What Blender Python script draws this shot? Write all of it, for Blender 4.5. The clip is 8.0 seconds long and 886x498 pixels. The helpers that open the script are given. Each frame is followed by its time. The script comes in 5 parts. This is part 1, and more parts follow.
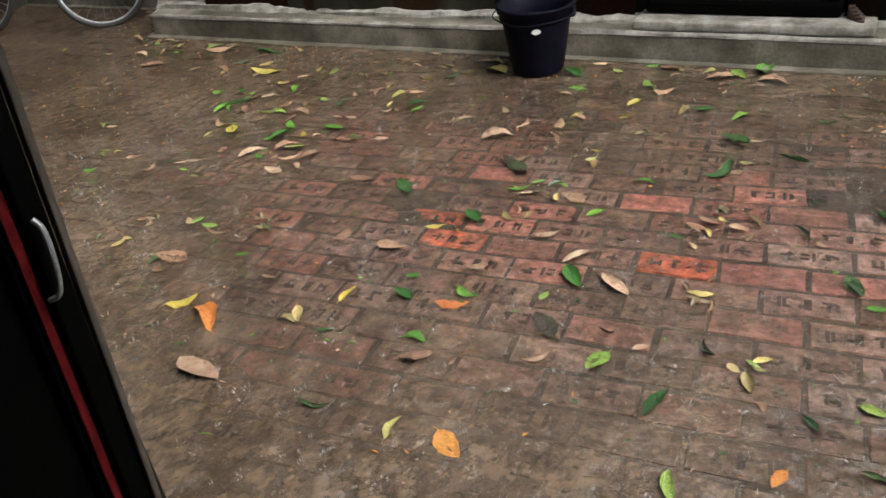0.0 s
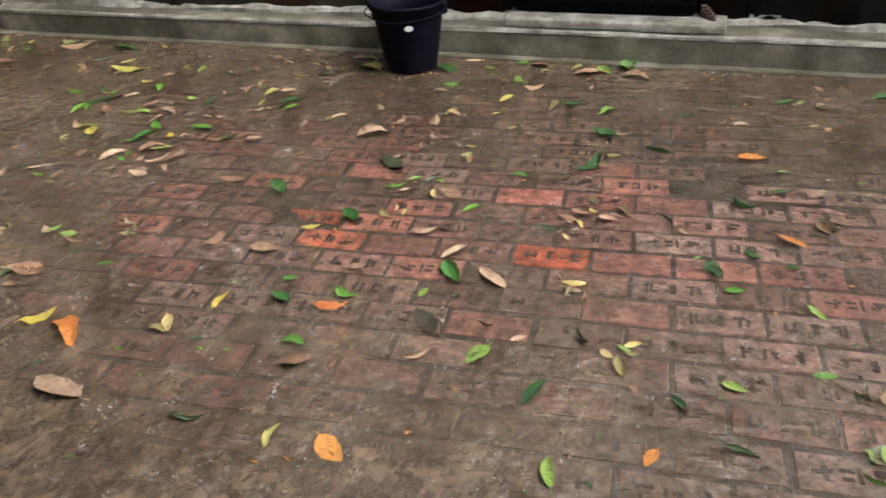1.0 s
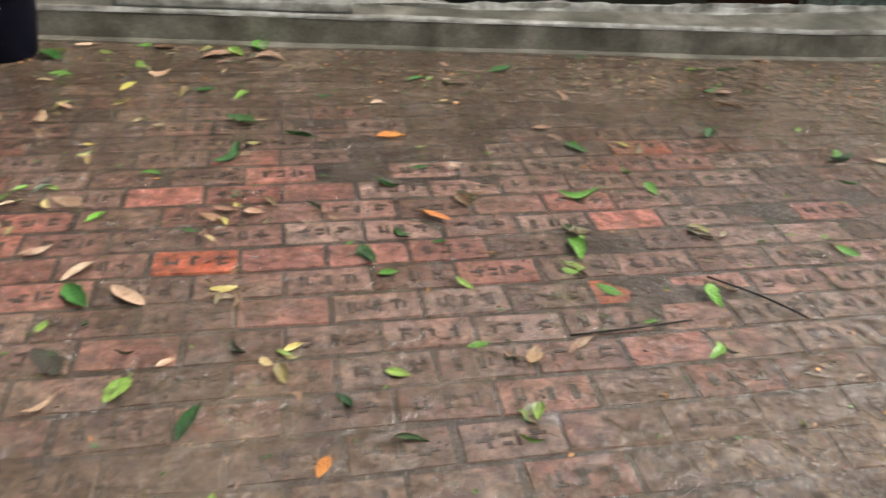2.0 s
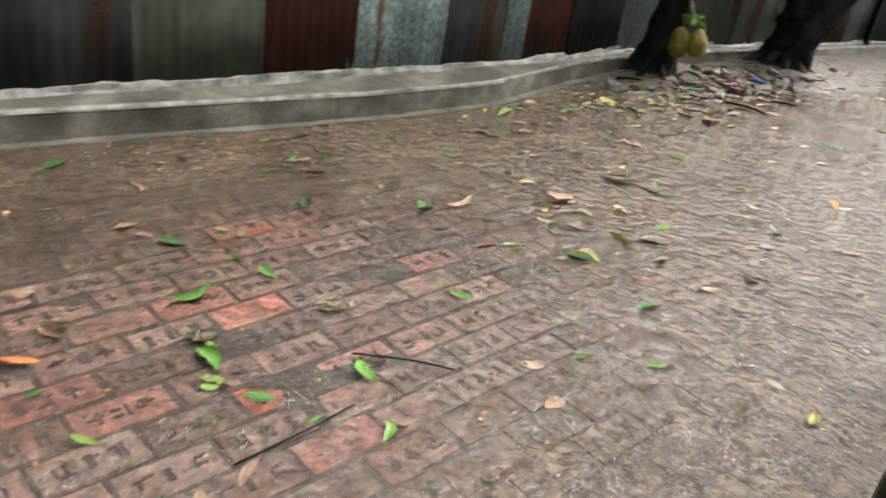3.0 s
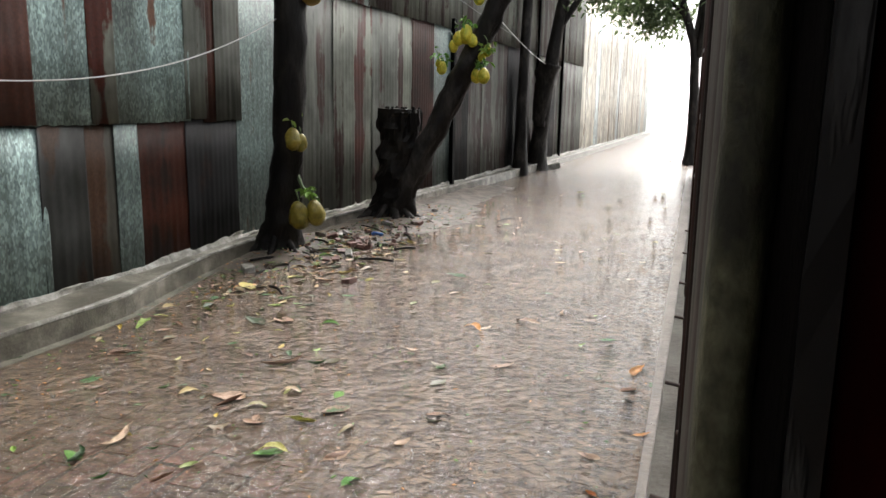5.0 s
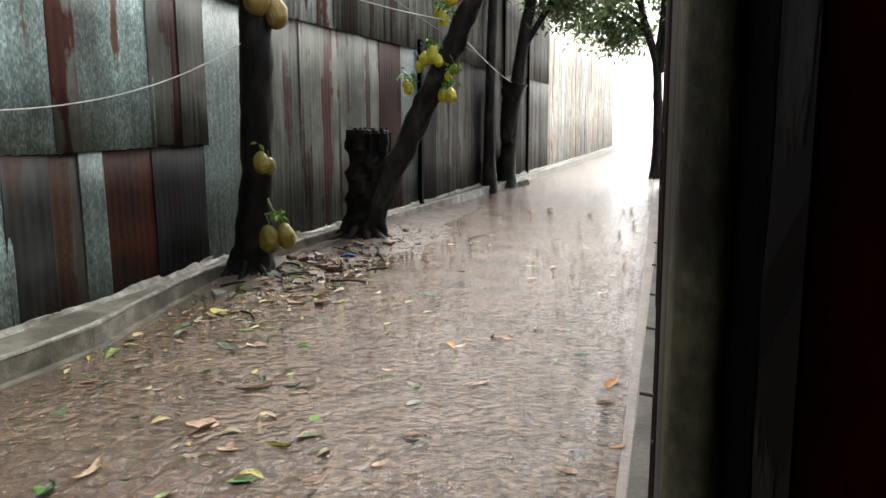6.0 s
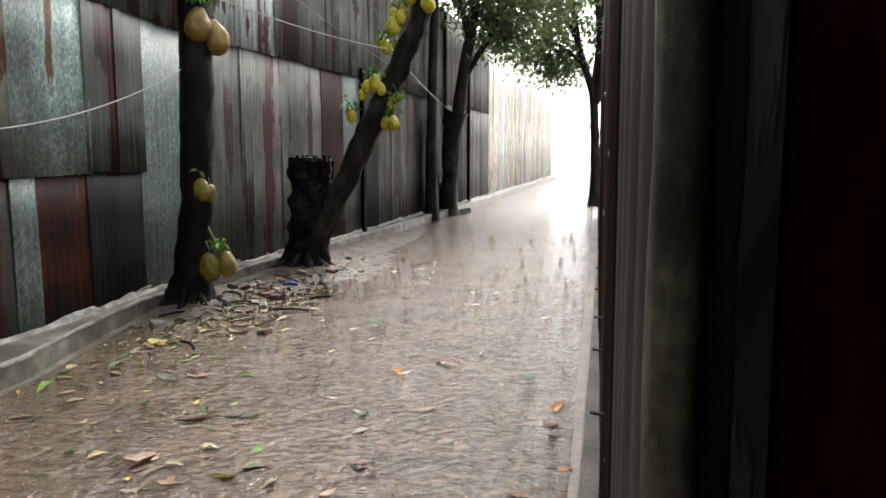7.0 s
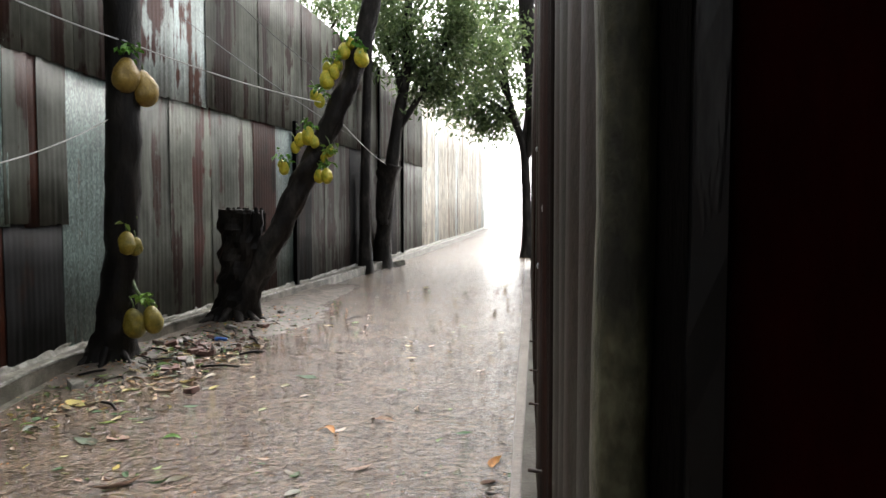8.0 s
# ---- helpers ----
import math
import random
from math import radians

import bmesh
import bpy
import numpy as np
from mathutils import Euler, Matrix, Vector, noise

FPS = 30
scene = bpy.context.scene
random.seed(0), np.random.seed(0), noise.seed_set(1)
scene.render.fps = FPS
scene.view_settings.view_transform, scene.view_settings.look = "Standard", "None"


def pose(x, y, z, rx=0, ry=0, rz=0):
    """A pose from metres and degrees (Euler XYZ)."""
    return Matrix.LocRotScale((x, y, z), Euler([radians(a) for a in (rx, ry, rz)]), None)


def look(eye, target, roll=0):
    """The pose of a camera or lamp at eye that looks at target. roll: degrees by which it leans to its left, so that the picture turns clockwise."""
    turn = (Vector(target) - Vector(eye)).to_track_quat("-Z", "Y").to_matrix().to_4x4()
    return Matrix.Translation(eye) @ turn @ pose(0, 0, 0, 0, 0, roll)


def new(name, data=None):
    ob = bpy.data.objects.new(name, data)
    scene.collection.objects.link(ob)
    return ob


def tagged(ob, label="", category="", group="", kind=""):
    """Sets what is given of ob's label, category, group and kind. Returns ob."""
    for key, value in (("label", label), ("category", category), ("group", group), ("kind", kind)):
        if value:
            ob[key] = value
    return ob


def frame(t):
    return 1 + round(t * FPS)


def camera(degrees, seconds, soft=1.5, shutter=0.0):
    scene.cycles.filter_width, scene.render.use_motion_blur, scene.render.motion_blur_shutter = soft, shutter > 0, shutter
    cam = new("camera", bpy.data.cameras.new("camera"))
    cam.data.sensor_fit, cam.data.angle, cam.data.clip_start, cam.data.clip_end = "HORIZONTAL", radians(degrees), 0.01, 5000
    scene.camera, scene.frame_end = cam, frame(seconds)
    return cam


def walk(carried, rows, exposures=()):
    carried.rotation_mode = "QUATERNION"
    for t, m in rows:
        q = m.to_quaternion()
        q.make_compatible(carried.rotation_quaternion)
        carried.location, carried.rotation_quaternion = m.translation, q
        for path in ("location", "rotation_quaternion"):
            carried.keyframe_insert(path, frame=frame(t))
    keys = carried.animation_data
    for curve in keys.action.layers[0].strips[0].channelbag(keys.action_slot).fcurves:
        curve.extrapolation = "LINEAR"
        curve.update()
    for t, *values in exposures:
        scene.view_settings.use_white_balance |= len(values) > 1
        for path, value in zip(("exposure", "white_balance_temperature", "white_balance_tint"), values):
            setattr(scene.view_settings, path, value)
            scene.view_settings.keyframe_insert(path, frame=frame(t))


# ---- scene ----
cam = camera(59.7, 8.0, 1.5, 0.25)
PATH = [
    (0, (0.344, 1.001, 1.381), (-1.115, 0.122, 0.333), -7.3),
    (0.5, (0.336, 1.007, 1.374), (-1.171, 0.224, 0.319), -6.1),
    (1, (0.319, 1.016, 1.369), (-1.252, 0.408, 0.291), -4.2),
    (1.5, (0.271, 1.062, 1.347), (-1.364, 0.771, 0.232), -1.4),
    (1.7, (0.236, 1.072, 1.341), (-1.413, 0.967, 0.213), 0.6),
    (2.8, (-0.08, 1.006, 1.275), (-1.496, 2.069, 0.345), 10.3),
    (3, (-0.112, 1.006, 1.273), (-1.446, 2.221, 0.409), 9.5),
    (3.5, (-0.171, 1.048, 1.265), (-1.232, 2.574, 0.526), 6.9),
    (4, (-0.192, 1.087, 1.269), (-1.045, 2.79, 0.658), 4.3),
    (4.5, (-0.182, 1.071, 1.28), (-0.977, 2.844, 0.81), 2.2),
    (5, (-0.181, 1.06, 1.287), (-0.942, 2.873, 0.921), 1.1),
    (6.5, (-0.176, 1.049, 1.281), (-0.83, 2.915, 0.985), -0.7),
    (7, (-0.199, 1.042, 1.269), (-0.756, 2.948, 1.026), -0.1),
    (7.5, (-0.199, 1.073, 1.268), (-0.665, 3.011, 1.108), -0.1),
    (8, (-0.208, 1.068, 1.275), (-0.602, 3.026, 1.165), -0.0),
]
EXPOSURES = [(0, 1.72), (1, 1.78), (2, 1.92), (3, 2.02), (3.5, 2.02), (4, 1.96), (5, 1.85), (6.5, 1.82), (7.5, 1.76), (8, 1.75)]
walk(cam, [(t, look(eye, target, roll)) for t, eye, target, roll in PATH], EXPOSURES)

# ---- world and light: a heavy overcast sky in rain ----
world = bpy.data.worlds.new("overcast")
scene.world = world
world.use_nodes = True
wn, wl = world.node_tree.nodes, world.node_tree.links
sky = wn.new("ShaderNodeTexSky")
sky.sky_type, sky.sun_disc = "NISHITA", False
sky.sun_elevation, sky.sun_rotation = radians(48), radians(0)
sky.air_density, sky.dust_density = 1.0, 6.0
veil = wn.new("ShaderNodeHueSaturation")
veil.inputs["Saturation"].default_value = 0.22
wl.new(sky.outputs[0], veil.inputs["Color"])
wl.new(veil.outputs[0], wn["Background"].inputs[0])
wn["Background"].inputs[1].default_value = 0.15
sun = new("sun", bpy.data.lights.new("sun", "SUN"))
sun.data.energy, sun.data.angle, sun.data.color = 0.6, radians(50), (1.0, 0.97, 0.93)
sun.matrix_world = look((-2, 28, 31), (0, 0, 0))


# ---- materials ----
def nodes(name):
    m = bpy.data.materials.new(name)
    m.use_nodes = True
    return m, m.node_tree.nodes, m.node_tree.links, m.node_tree.nodes["Principled BSDF"]


def add_node(n, kind, **values):
    nd = n.new(kind)
    for k, v in values.items():
        nd.inputs[k].default_value = v
    return nd


def ramp(n, l, src, stops):
    r = n.new("ShaderNodeValToRGB")
    e = r.color_ramp.elements
    while len(e) < len(stops):
        e.new(0.5)
    for el, (p, c) in zip(e, stops):
        el.position, el.color = p, (*c, 1) if len(c) == 3 else c
    l.new(src, r.inputs[0])
    return r.outputs[0]


def mixed(n, l, fac, a, b, kind="MIX"):
    mx = n.new("ShaderNodeMix")
    mx.data_type, mx.blend_type = "RGBA", kind
    for s, v in ((0, fac), (6, a), (7, b)):
        if isinstance(v, (int, float)):
            mx.inputs[s].default_value = v
        elif isinstance(v, tuple):
            mx.inputs[s].default_value = (*v, 1)
        else:
            l.new(v, mx.inputs[s])
    return mx.outputs[2]


def place(n, l, space="Object", scale=(1, 1, 1), shift=True):
    """Coordinates in metres; shift moves the pattern from object to object."""
    tc, mp = n.new("ShaderNodeTexCoord"), n.new("ShaderNodeMapping")
    mp.inputs["Scale"].default_value = scale
    if space == "World":
        geo = n.new("ShaderNodeNewGeometry")
        l.new(geo.outputs["Position"], mp.inputs[0])
    else:
        l.new(tc.outputs[space], mp.inputs[0])
    if shift:
        info, mul = n.new("ShaderNodeObjectInfo"), n.new("ShaderNodeMath")
        mul.operation = "MULTIPLY"
        mul.inputs[1].default_value = 37.0
        l.new(info.outputs["Random"], mul.inputs[0])
        l.new(mul.outputs[0], mp.inputs["Location"])
    return mp.outputs[0]


def noise_of(n, l, vec, scale, detail=4.0, rough=0.55):
    t = add_node(n, "ShaderNodeTexNoise", Scale=scale, Detail=detail, Roughness=rough)
    l.new(vec, t.inputs["Vector"])
    return t.outputs[0]


def relief(n, l, height, strength, distance=0.01):
    b = add_node(n, "ShaderNodeBump", Strength=strength, Distance=distance)
    l.new(height, b.inputs["Height"])
    return b.outputs[0]


DULLED = ("black_painted_steel", "navy_black_plastic", "wet_grey_slab", "plaster_in_room_shade", "worn_red_paint", "shade_darkened_red_paint", "wet_black_bark", "grey_wet_bark", "shade_black_timber")


def plain(name, colors, rough=0.5, metal=0.0, scale=12.0, bump=0.3, coat=0.0, stretch=(1, 1, 1), space="Object", fine=5.0, shift=True):
    """A surface with blotches at one scale and grain at another."""
    m, n, l, p = nodes(name)
    vec = place(n, l, space, stretch, shift)
    big, small = noise_of(n, l, vec, scale), noise_of(n, l, vec, scale * fine, 6.0, 0.65)
    k = len(colors) - 1
    base = ramp(n, l, big, [(0.3 + 0.4 * i / k, c) for i, c in enumerate(colors)])
    grain = ramp(n, l, small, [(0.3, (0.62, 0.62, 0.62)), (0.7, (1.15, 1.15, 1.15))])
    l.new(mixed(n, l, 0.8, base, grain, "MULTIPLY"), p.inputs["Base Color"])
    l.new(relief(n, l, small, bump), p.inputs["Normal"])
    p.inputs["Roughness"].default_value, p.inputs["Metallic"].default_value = rough, metal
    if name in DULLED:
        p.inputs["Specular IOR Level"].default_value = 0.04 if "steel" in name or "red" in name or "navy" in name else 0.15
    p.inputs["Coat Weight"].default_value, p.inputs["Coat Roughness"].default_value = coat, 0.12
    return m


def sheet_metal(name, zinc, rust, amount, rough=0.42, metal=0.55, spangle=0.0, gloss=0.3):
    """Corrugated iron: zinc with rust running down in streaks, grime at the foot of no sheet in particular."""
    m, n, l, p = nodes(name)
    vec = place(n, l, "Object", (1, 1, 0.07))
    vec2 = place(n, l, "Object", (1, 1, 1))
    streak, fine = noise_of(n, l, vec, 3.4, 6.0, 0.5), noise_of(n, l, vec, 22.0, 4.0, 0.6)
    blot, speck = noise_of(n, l, vec2, 2.2, 5.0, 0.6), noise_of(n, l, vec2, 45.0, 4.0, 0.7)
    zincs = ramp(n, l, fine, [(0.3, tuple(c * 0.84 for c in zinc)), (0.5, tuple(c * 0.95 for c in zinc)), (0.72, tuple(c * 1.06 for c in zinc))])
    band = noise_of(n, l, place(n, l, "Object", (1, 1, 0.04)), 2.6, 3.0, 0.6)
    zincs = mixed(n, l, 0.8, zincs, ramp(n, l, band, [(0.34, (0.45, 0.43, 0.40)), (0.5, (0.88, 0.88, 0.87)), (0.64, (1.25, 1.26, 1.25))]), "MULTIPLY")
    if spangle:
        vor = add_node(n, "ShaderNodeTexVoronoi", Scale=92.0)
        l.new(place(n, l, "Object", (1, 1, 0.5)), vor.inputs["Vector"])
        flake = ramp(n, l, vor.outputs["Color"], [(0.2, (0.55, 0.57, 0.57)), (0.5, (0.9, 0.92, 0.92)), (0.85, (1.7, 1.75, 1.72))])
        zincs = mixed(n, l, spangle, zincs, flake, "MULTIPLY")
    rusts = ramp(n, l, speck, [(0.3, tuple(c * 0.5 for c in rust)), (0.7, rust)])
    add2 = n.new("ShaderNodeMath")
    add2.operation = "ADD"
    tall = n.new("ShaderNodeMath")
    tall.operation, tall.inputs[1].default_value = "MULTIPLY", 1.35
    l.new(streak, tall.inputs[0])
    low = n.new("ShaderNodeMath")
    low.operation, low.inputs[1].default_value = "MULTIPLY", 0.65
    l.new(blot, low.inputs[0])
    l.new(tall.outputs[0], add2.inputs[0])
    l.new(low.outputs[0], add2.inputs[1])
    half = n.new("ShaderNodeMath")
    half.operation, half.inputs[1].default_value = "MULTIPLY", 0.5
    l.new(add2.outputs[0], half.inputs[0])
    edge = 0.65 - 0.30 * amount
    mask = ramp(n, l, half.outputs[0], [(0.0, (0, 0, 0)), (edge - 0.012, (0, 0, 0)), (edge + 0.016, (1, 1, 1))])
    col = mixed(n, l, mask, zincs, rusts)
    col = mixed(n, l, 0.85, col, ramp(n, l, blot, [(0.34, (0.42, 0.42, 0.39)), (0.5, (0.85, 0.85, 0.82)), (0.66, (1.25, 1.25, 1.22))]), "MULTIPLY")
    l.new(col, p.inputs["Base Color"])
    l.new(ramp(n, l, mask, [(0, (metal,) * 3), (1, (0.05,) * 3)]), p.inputs["Metallic"])
    l.new(ramp(n, l, mask, [(0, (rough,) * 3), (1, (0.6,) * 3)]), p.inputs["Roughness"])
    l.new(relief(n, l, speck, 0.12), p.inputs["Normal"])
    p.inputs["Specular IOR Level"].default_value = gloss
    return m


def brick_clay(name, tones):
    """Fired brick, some redder, under a film of mud that lies in patches."""
    m, n, l, p = nodes(name)
    wv, ov = place(n, l, "World", shift=False), place(n, l, "Object")
    info = n.new("ShaderNodeObjectInfo")
    tone = ramp(n, l, info.outputs["Random"], tones)
    patch, grain = noise_of(n, l, wv, 0.9, 5.0, 0.6), noise_of(n, l, ov, 38.0, 6.0, 0.7)
    spot = noise_of(n, l, wv, 7.0, 5.0, 0.65)
    mud = ramp(n, l, spot, [(0.36, (0.052, 0.036, 0.026)), (0.64, (0.27, 0.19, 0.135))])
    per = ramp(n, l, info.outputs["Random"], [(0.0, (0.18,) * 3), (0.8, (-0.02,) * 3), (1.0, (-0.25,) * 3)])
    add2, add3 = n.new("ShaderNodeMath"), n.new("ShaderNodeMath")
    add2.operation = add3.operation = "ADD"
    l.new(patch, add2.inputs[0])
    l.new(spot, add2.inputs[1])
    l.new(add2.outputs[0], add3.inputs[0])
    l.new(per, add3.inputs[1])
    half = n.new("ShaderNodeMath")
    half.operation, half.inputs[1].default_value = "MULTIPLY", 0.5
    l.new(add3.outputs[0], half.inputs[0])
    # a worn, washed patch in the middle of the lane shows its brick
    far = n.new("ShaderNodeVectorMath")
    far.operation = "DISTANCE"
    far.inputs[1].default_value = (-2.34, 0.38, 0.0)
    sq = n.new("ShaderNodeMapping")
    sq.inputs["Scale"].default_value = (1.3, 0.45, 1.0)
    l.new(wv, sq.inputs[0])
    l.new(sq.outputs[0], far.inputs[0])
    wide = n.new("ShaderNodeMapRange")
    for k, v in (("From Min", 0.2), ("From Max", 1.7), ("To Min", -0.17), ("To Max", 0.10)):
        wide.inputs[k].default_value = v
    l.new(far.outputs["Value"], wide.inputs["Value"])
    tot = n.new("ShaderNodeMath")
    tot.operation = "ADD"
    l.new(half.outputs[0], tot.inputs[0])
    l.new(wide.outputs[0], tot.inputs[1])
    cover = ramp(n, l, tot.outputs[0], [(0.40, (0.10, 0.10, 0.10)), (0.60, (0.90, 0.90, 0.90))])
    # some bricks fired paler, some darker
    hashed = n.new("ShaderNodeTexWhiteNoise")
    hashed.noise_dimensions = "1D"
    l.new(info.outputs["Random"], hashed.inputs["W"])
    shade = ramp(n, l, hashed.outputs["Value"], [(0.0, (0.66, 0.65, 0.64)), (0.5, (1.0, 1.0, 1.0)), (1.0, (1.42, 1.40, 1.38))])
    col = mixed(n, l, 1.0, mixed(n, l, cover, tone, mud), shade, "MULTIPLY")
    rough2 = noise_of(n, l, wv, 17.0, 5.0, 0.7)
    col = mixed(n, l, 0.85, col, ramp(n, l, rough2, [(0.36, (0.5, 0.48, 0.46)), (0.5, (1.0, 1.0, 1.0)), (0.64, (1.65, 1.62, 1.58))]), "MULTIPLY")
    col = mixed(n, l, 0.7, col, ramp(n, l, grain, [(0.34, (0.42, 0.42, 0.42)), (0.5, (0.95, 0.95, 0.95)), (0.66, (1.45, 1.42, 1.38))]), "MULTIPLY")
    l.new(col, p.inputs["Base Color"])
    l.new(relief(n, l, grain, 0.8, 0.004), p.inputs["Normal"])
    p.inputs["Roughness"].default_value = 0.45
    return m


def rain_water():
    """A shallow film of muddy water pitted by rain; deeper in some patches, where the bottom is lost."""
    m, n, l, p = nodes("muddy_rain_water")
    out = n["Material Output"]
    wv = place(n, l, "World", shift=False)
    sep = n.new("ShaderNodeSeparateXYZ")
    l.new(wv, sep.inputs[0])
    fine, mid = noise_of(n, l, wv, 62.0, 3.0, 0.7), noise_of(n, l, wv, 19.0, 3.0, 0.6)
    warp = n.new("ShaderNodeMix")
    warp.data_type = "VECTOR"
    warp.inputs[0].default_value = 0.06
    wob = add_node(n, "ShaderNodeTexNoise", Scale=9.0, Detail=3.0)
    l.new(wv, wob.inputs["Vector"])
    l.new(wv, warp.inputs[4])
    l.new(wob.outputs["Color"], warp.inputs[5])
    rings = add_node(n, "ShaderNodeTexVoronoi", Scale=26.0)
    rings.feature = "SMOOTH_F1"
    l.new(warp.outputs[1], rings.inputs["Vector"])
    wave = n.new("ShaderNodeMath")
    wave.operation = "SINE"
    mul = n.new("ShaderNodeMath")
    mul.operation = "MULTIPLY"
    mul.inputs[1].default_value = 5.0
    l.new(rings.outputs["Distance"], mul.inputs[0])
    l.new(mul.outputs[0], wave.inputs[0])
    w1 = n.new("ShaderNodeMath")
    w1.operation, w1.inputs[1].default_value = "MULTIPLY", 0.6
    l.new(wave.outputs[0], w1.inputs[0])
    s1, s2 = n.new("ShaderNodeMath"), n.new("ShaderNodeMath")
    s1.operation = s2.operation = "ADD"
    l.new(fine, s1.inputs[0])
    l.new(mid, s1.inputs[1])
    l.new(s1.outputs[0], s2.inputs[0])
    l.new(w1.outputs[0], s2.inputs[1])
    swell = noise_of(n, l, wv, 4.4, 3.0, 0.55)
    s3 = n.new("ShaderNodeMath")
    s3.operation, s3.inputs[1].default_value = "MULTIPLY_ADD", 3.4
    l.new(swell, s3.inputs[0])
    l.new(s2.outputs[0], s3.inputs[2])
    broad = noise_of(n, l, wv, 2.7, 2.0, 0.5)
    s4 = n.new("ShaderNodeMath")
    s4.operation, s4.inputs[1].default_value = "MULTIPLY_ADD", 2.0
    l.new(broad, s4.inputs[0])
    l.new(s3.outputs[0], s4.inputs[2])
    nor = relief(n, l, s4.outputs[0], 1.0, 0.0095)
    pool = noise_of(n, l, wv, 0.55, 4.0, 0.55)
    far = n.new("ShaderNodeMapRange")
    for k, v in (("From Min", 1.0), ("From Max", 7.0), ("To Min", 0.0), ("To Max", 0.25)):
        far.inputs[k].default_value = v
    l.new(sep.outputs["Y"], far.inputs["Value"])
    # shallowest over the crown of the paving
    sq, dist, wide, both = n.new("ShaderNodeMapping"), n.new("ShaderNodeVectorMath"), n.new("ShaderNodeMapRange"), n.new("ShaderNodeMath")
    sq.inputs["Scale"].default_value = (1.0, 0.48, 1.0)
    dist.operation, both.operation = "DISTANCE", "ADD"
    dist.inputs[1].default_value = (-1.95, 0.5, 0.0)
    l.new(wv, sq.inputs[0])
    l.new(sq.outputs[0], dist.inputs[0])
    for k, v in (("From Min", 0.3), ("From Max", 1.5), ("To Min", -0.18), ("To Max", 0.26)):
        wide.inputs[k].default_value = v
    l.new(dist.outputs["Value"], wide.inputs["Value"])
    l.new(far.outputs[0], both.inputs[0])
    l.new(wide.outputs[0], both.inputs[1])
    film = noise_of(n, l, wv, 5.5, 8.0, 0.78)
    d0, d1, d = n.new("ShaderNodeMath"), n.new("ShaderNodeMath"), n.new("ShaderNodeMath")
    d0.operation, d1.operation, d.operation = "MULTIPLY_ADD", "ADD", "ADD"
    d0.inputs[1].default_value, d0.inputs[2].default_value = 1.15, -0.56
    l.new(film, d0.inputs[0])
    l.new(pool, d1.inputs[0])
    l.new(d0.outputs[0], d1.inputs[1])
    l.new(d1.outputs[0], d.inputs[0])
    l.new(both.outputs[0], d.inputs[1])
    depth = ramp(n, l, d.outputs[0], [(0.32, (0.02,) * 3), (0.54, (0.22,) * 3), (0.80, (0.92,) * 3)])
    silt = n.new("ShaderNodeBsdfDiffuse")
    # silt tone follows the ripple noise: wavelets' light and dark put into colour
    silt_with_glints = ramp(n, l, mid, [(0.34, (0.068, 0.047, 0.031)), (0.66, (0.176, 0.127, 0.086))])
    swirl = noise_of(n, l, wv, 2.1, 6.0, 0.68)
    l.new(mixed(n, l, 1.0, silt_with_glints, ramp(n, l, swirl, [(0.34, (0.6, 0.55, 0.5)), (0.5, (0.95, 0.93, 0.91)), (0.66, (1.25, 1.25, 1.25))]), "MULTIPLY"), silt.inputs["Color"])
    clear = n.new("ShaderNodeBsdfTransparent")
    gloss = add_node(n, "ShaderNodeBsdfGlossy", Roughness=0.03)
    l.new(nor, gloss.inputs["Normal"])
    fr = add_node(n, "ShaderNodeFresnel", IOR=1.55)
    l.new(nor, fr.inputs["Normal"])
    a, b = n.new("ShaderNodeMixShader"), n.new("ShaderNodeMixShader")
    l.new(depth, a.inputs[0])
    l.new(clear.outputs[0], a.inputs[1])
    l.new(silt.outputs[0], a.inputs[2])
    l.new(fr.outputs[0], b.inputs[0])
    l.new(a.outputs[0], b.inputs[1])
    l.new(gloss.outputs[0], b.inputs[2])
    l.new(b.outputs[0], out.inputs["Surface"])
    return m


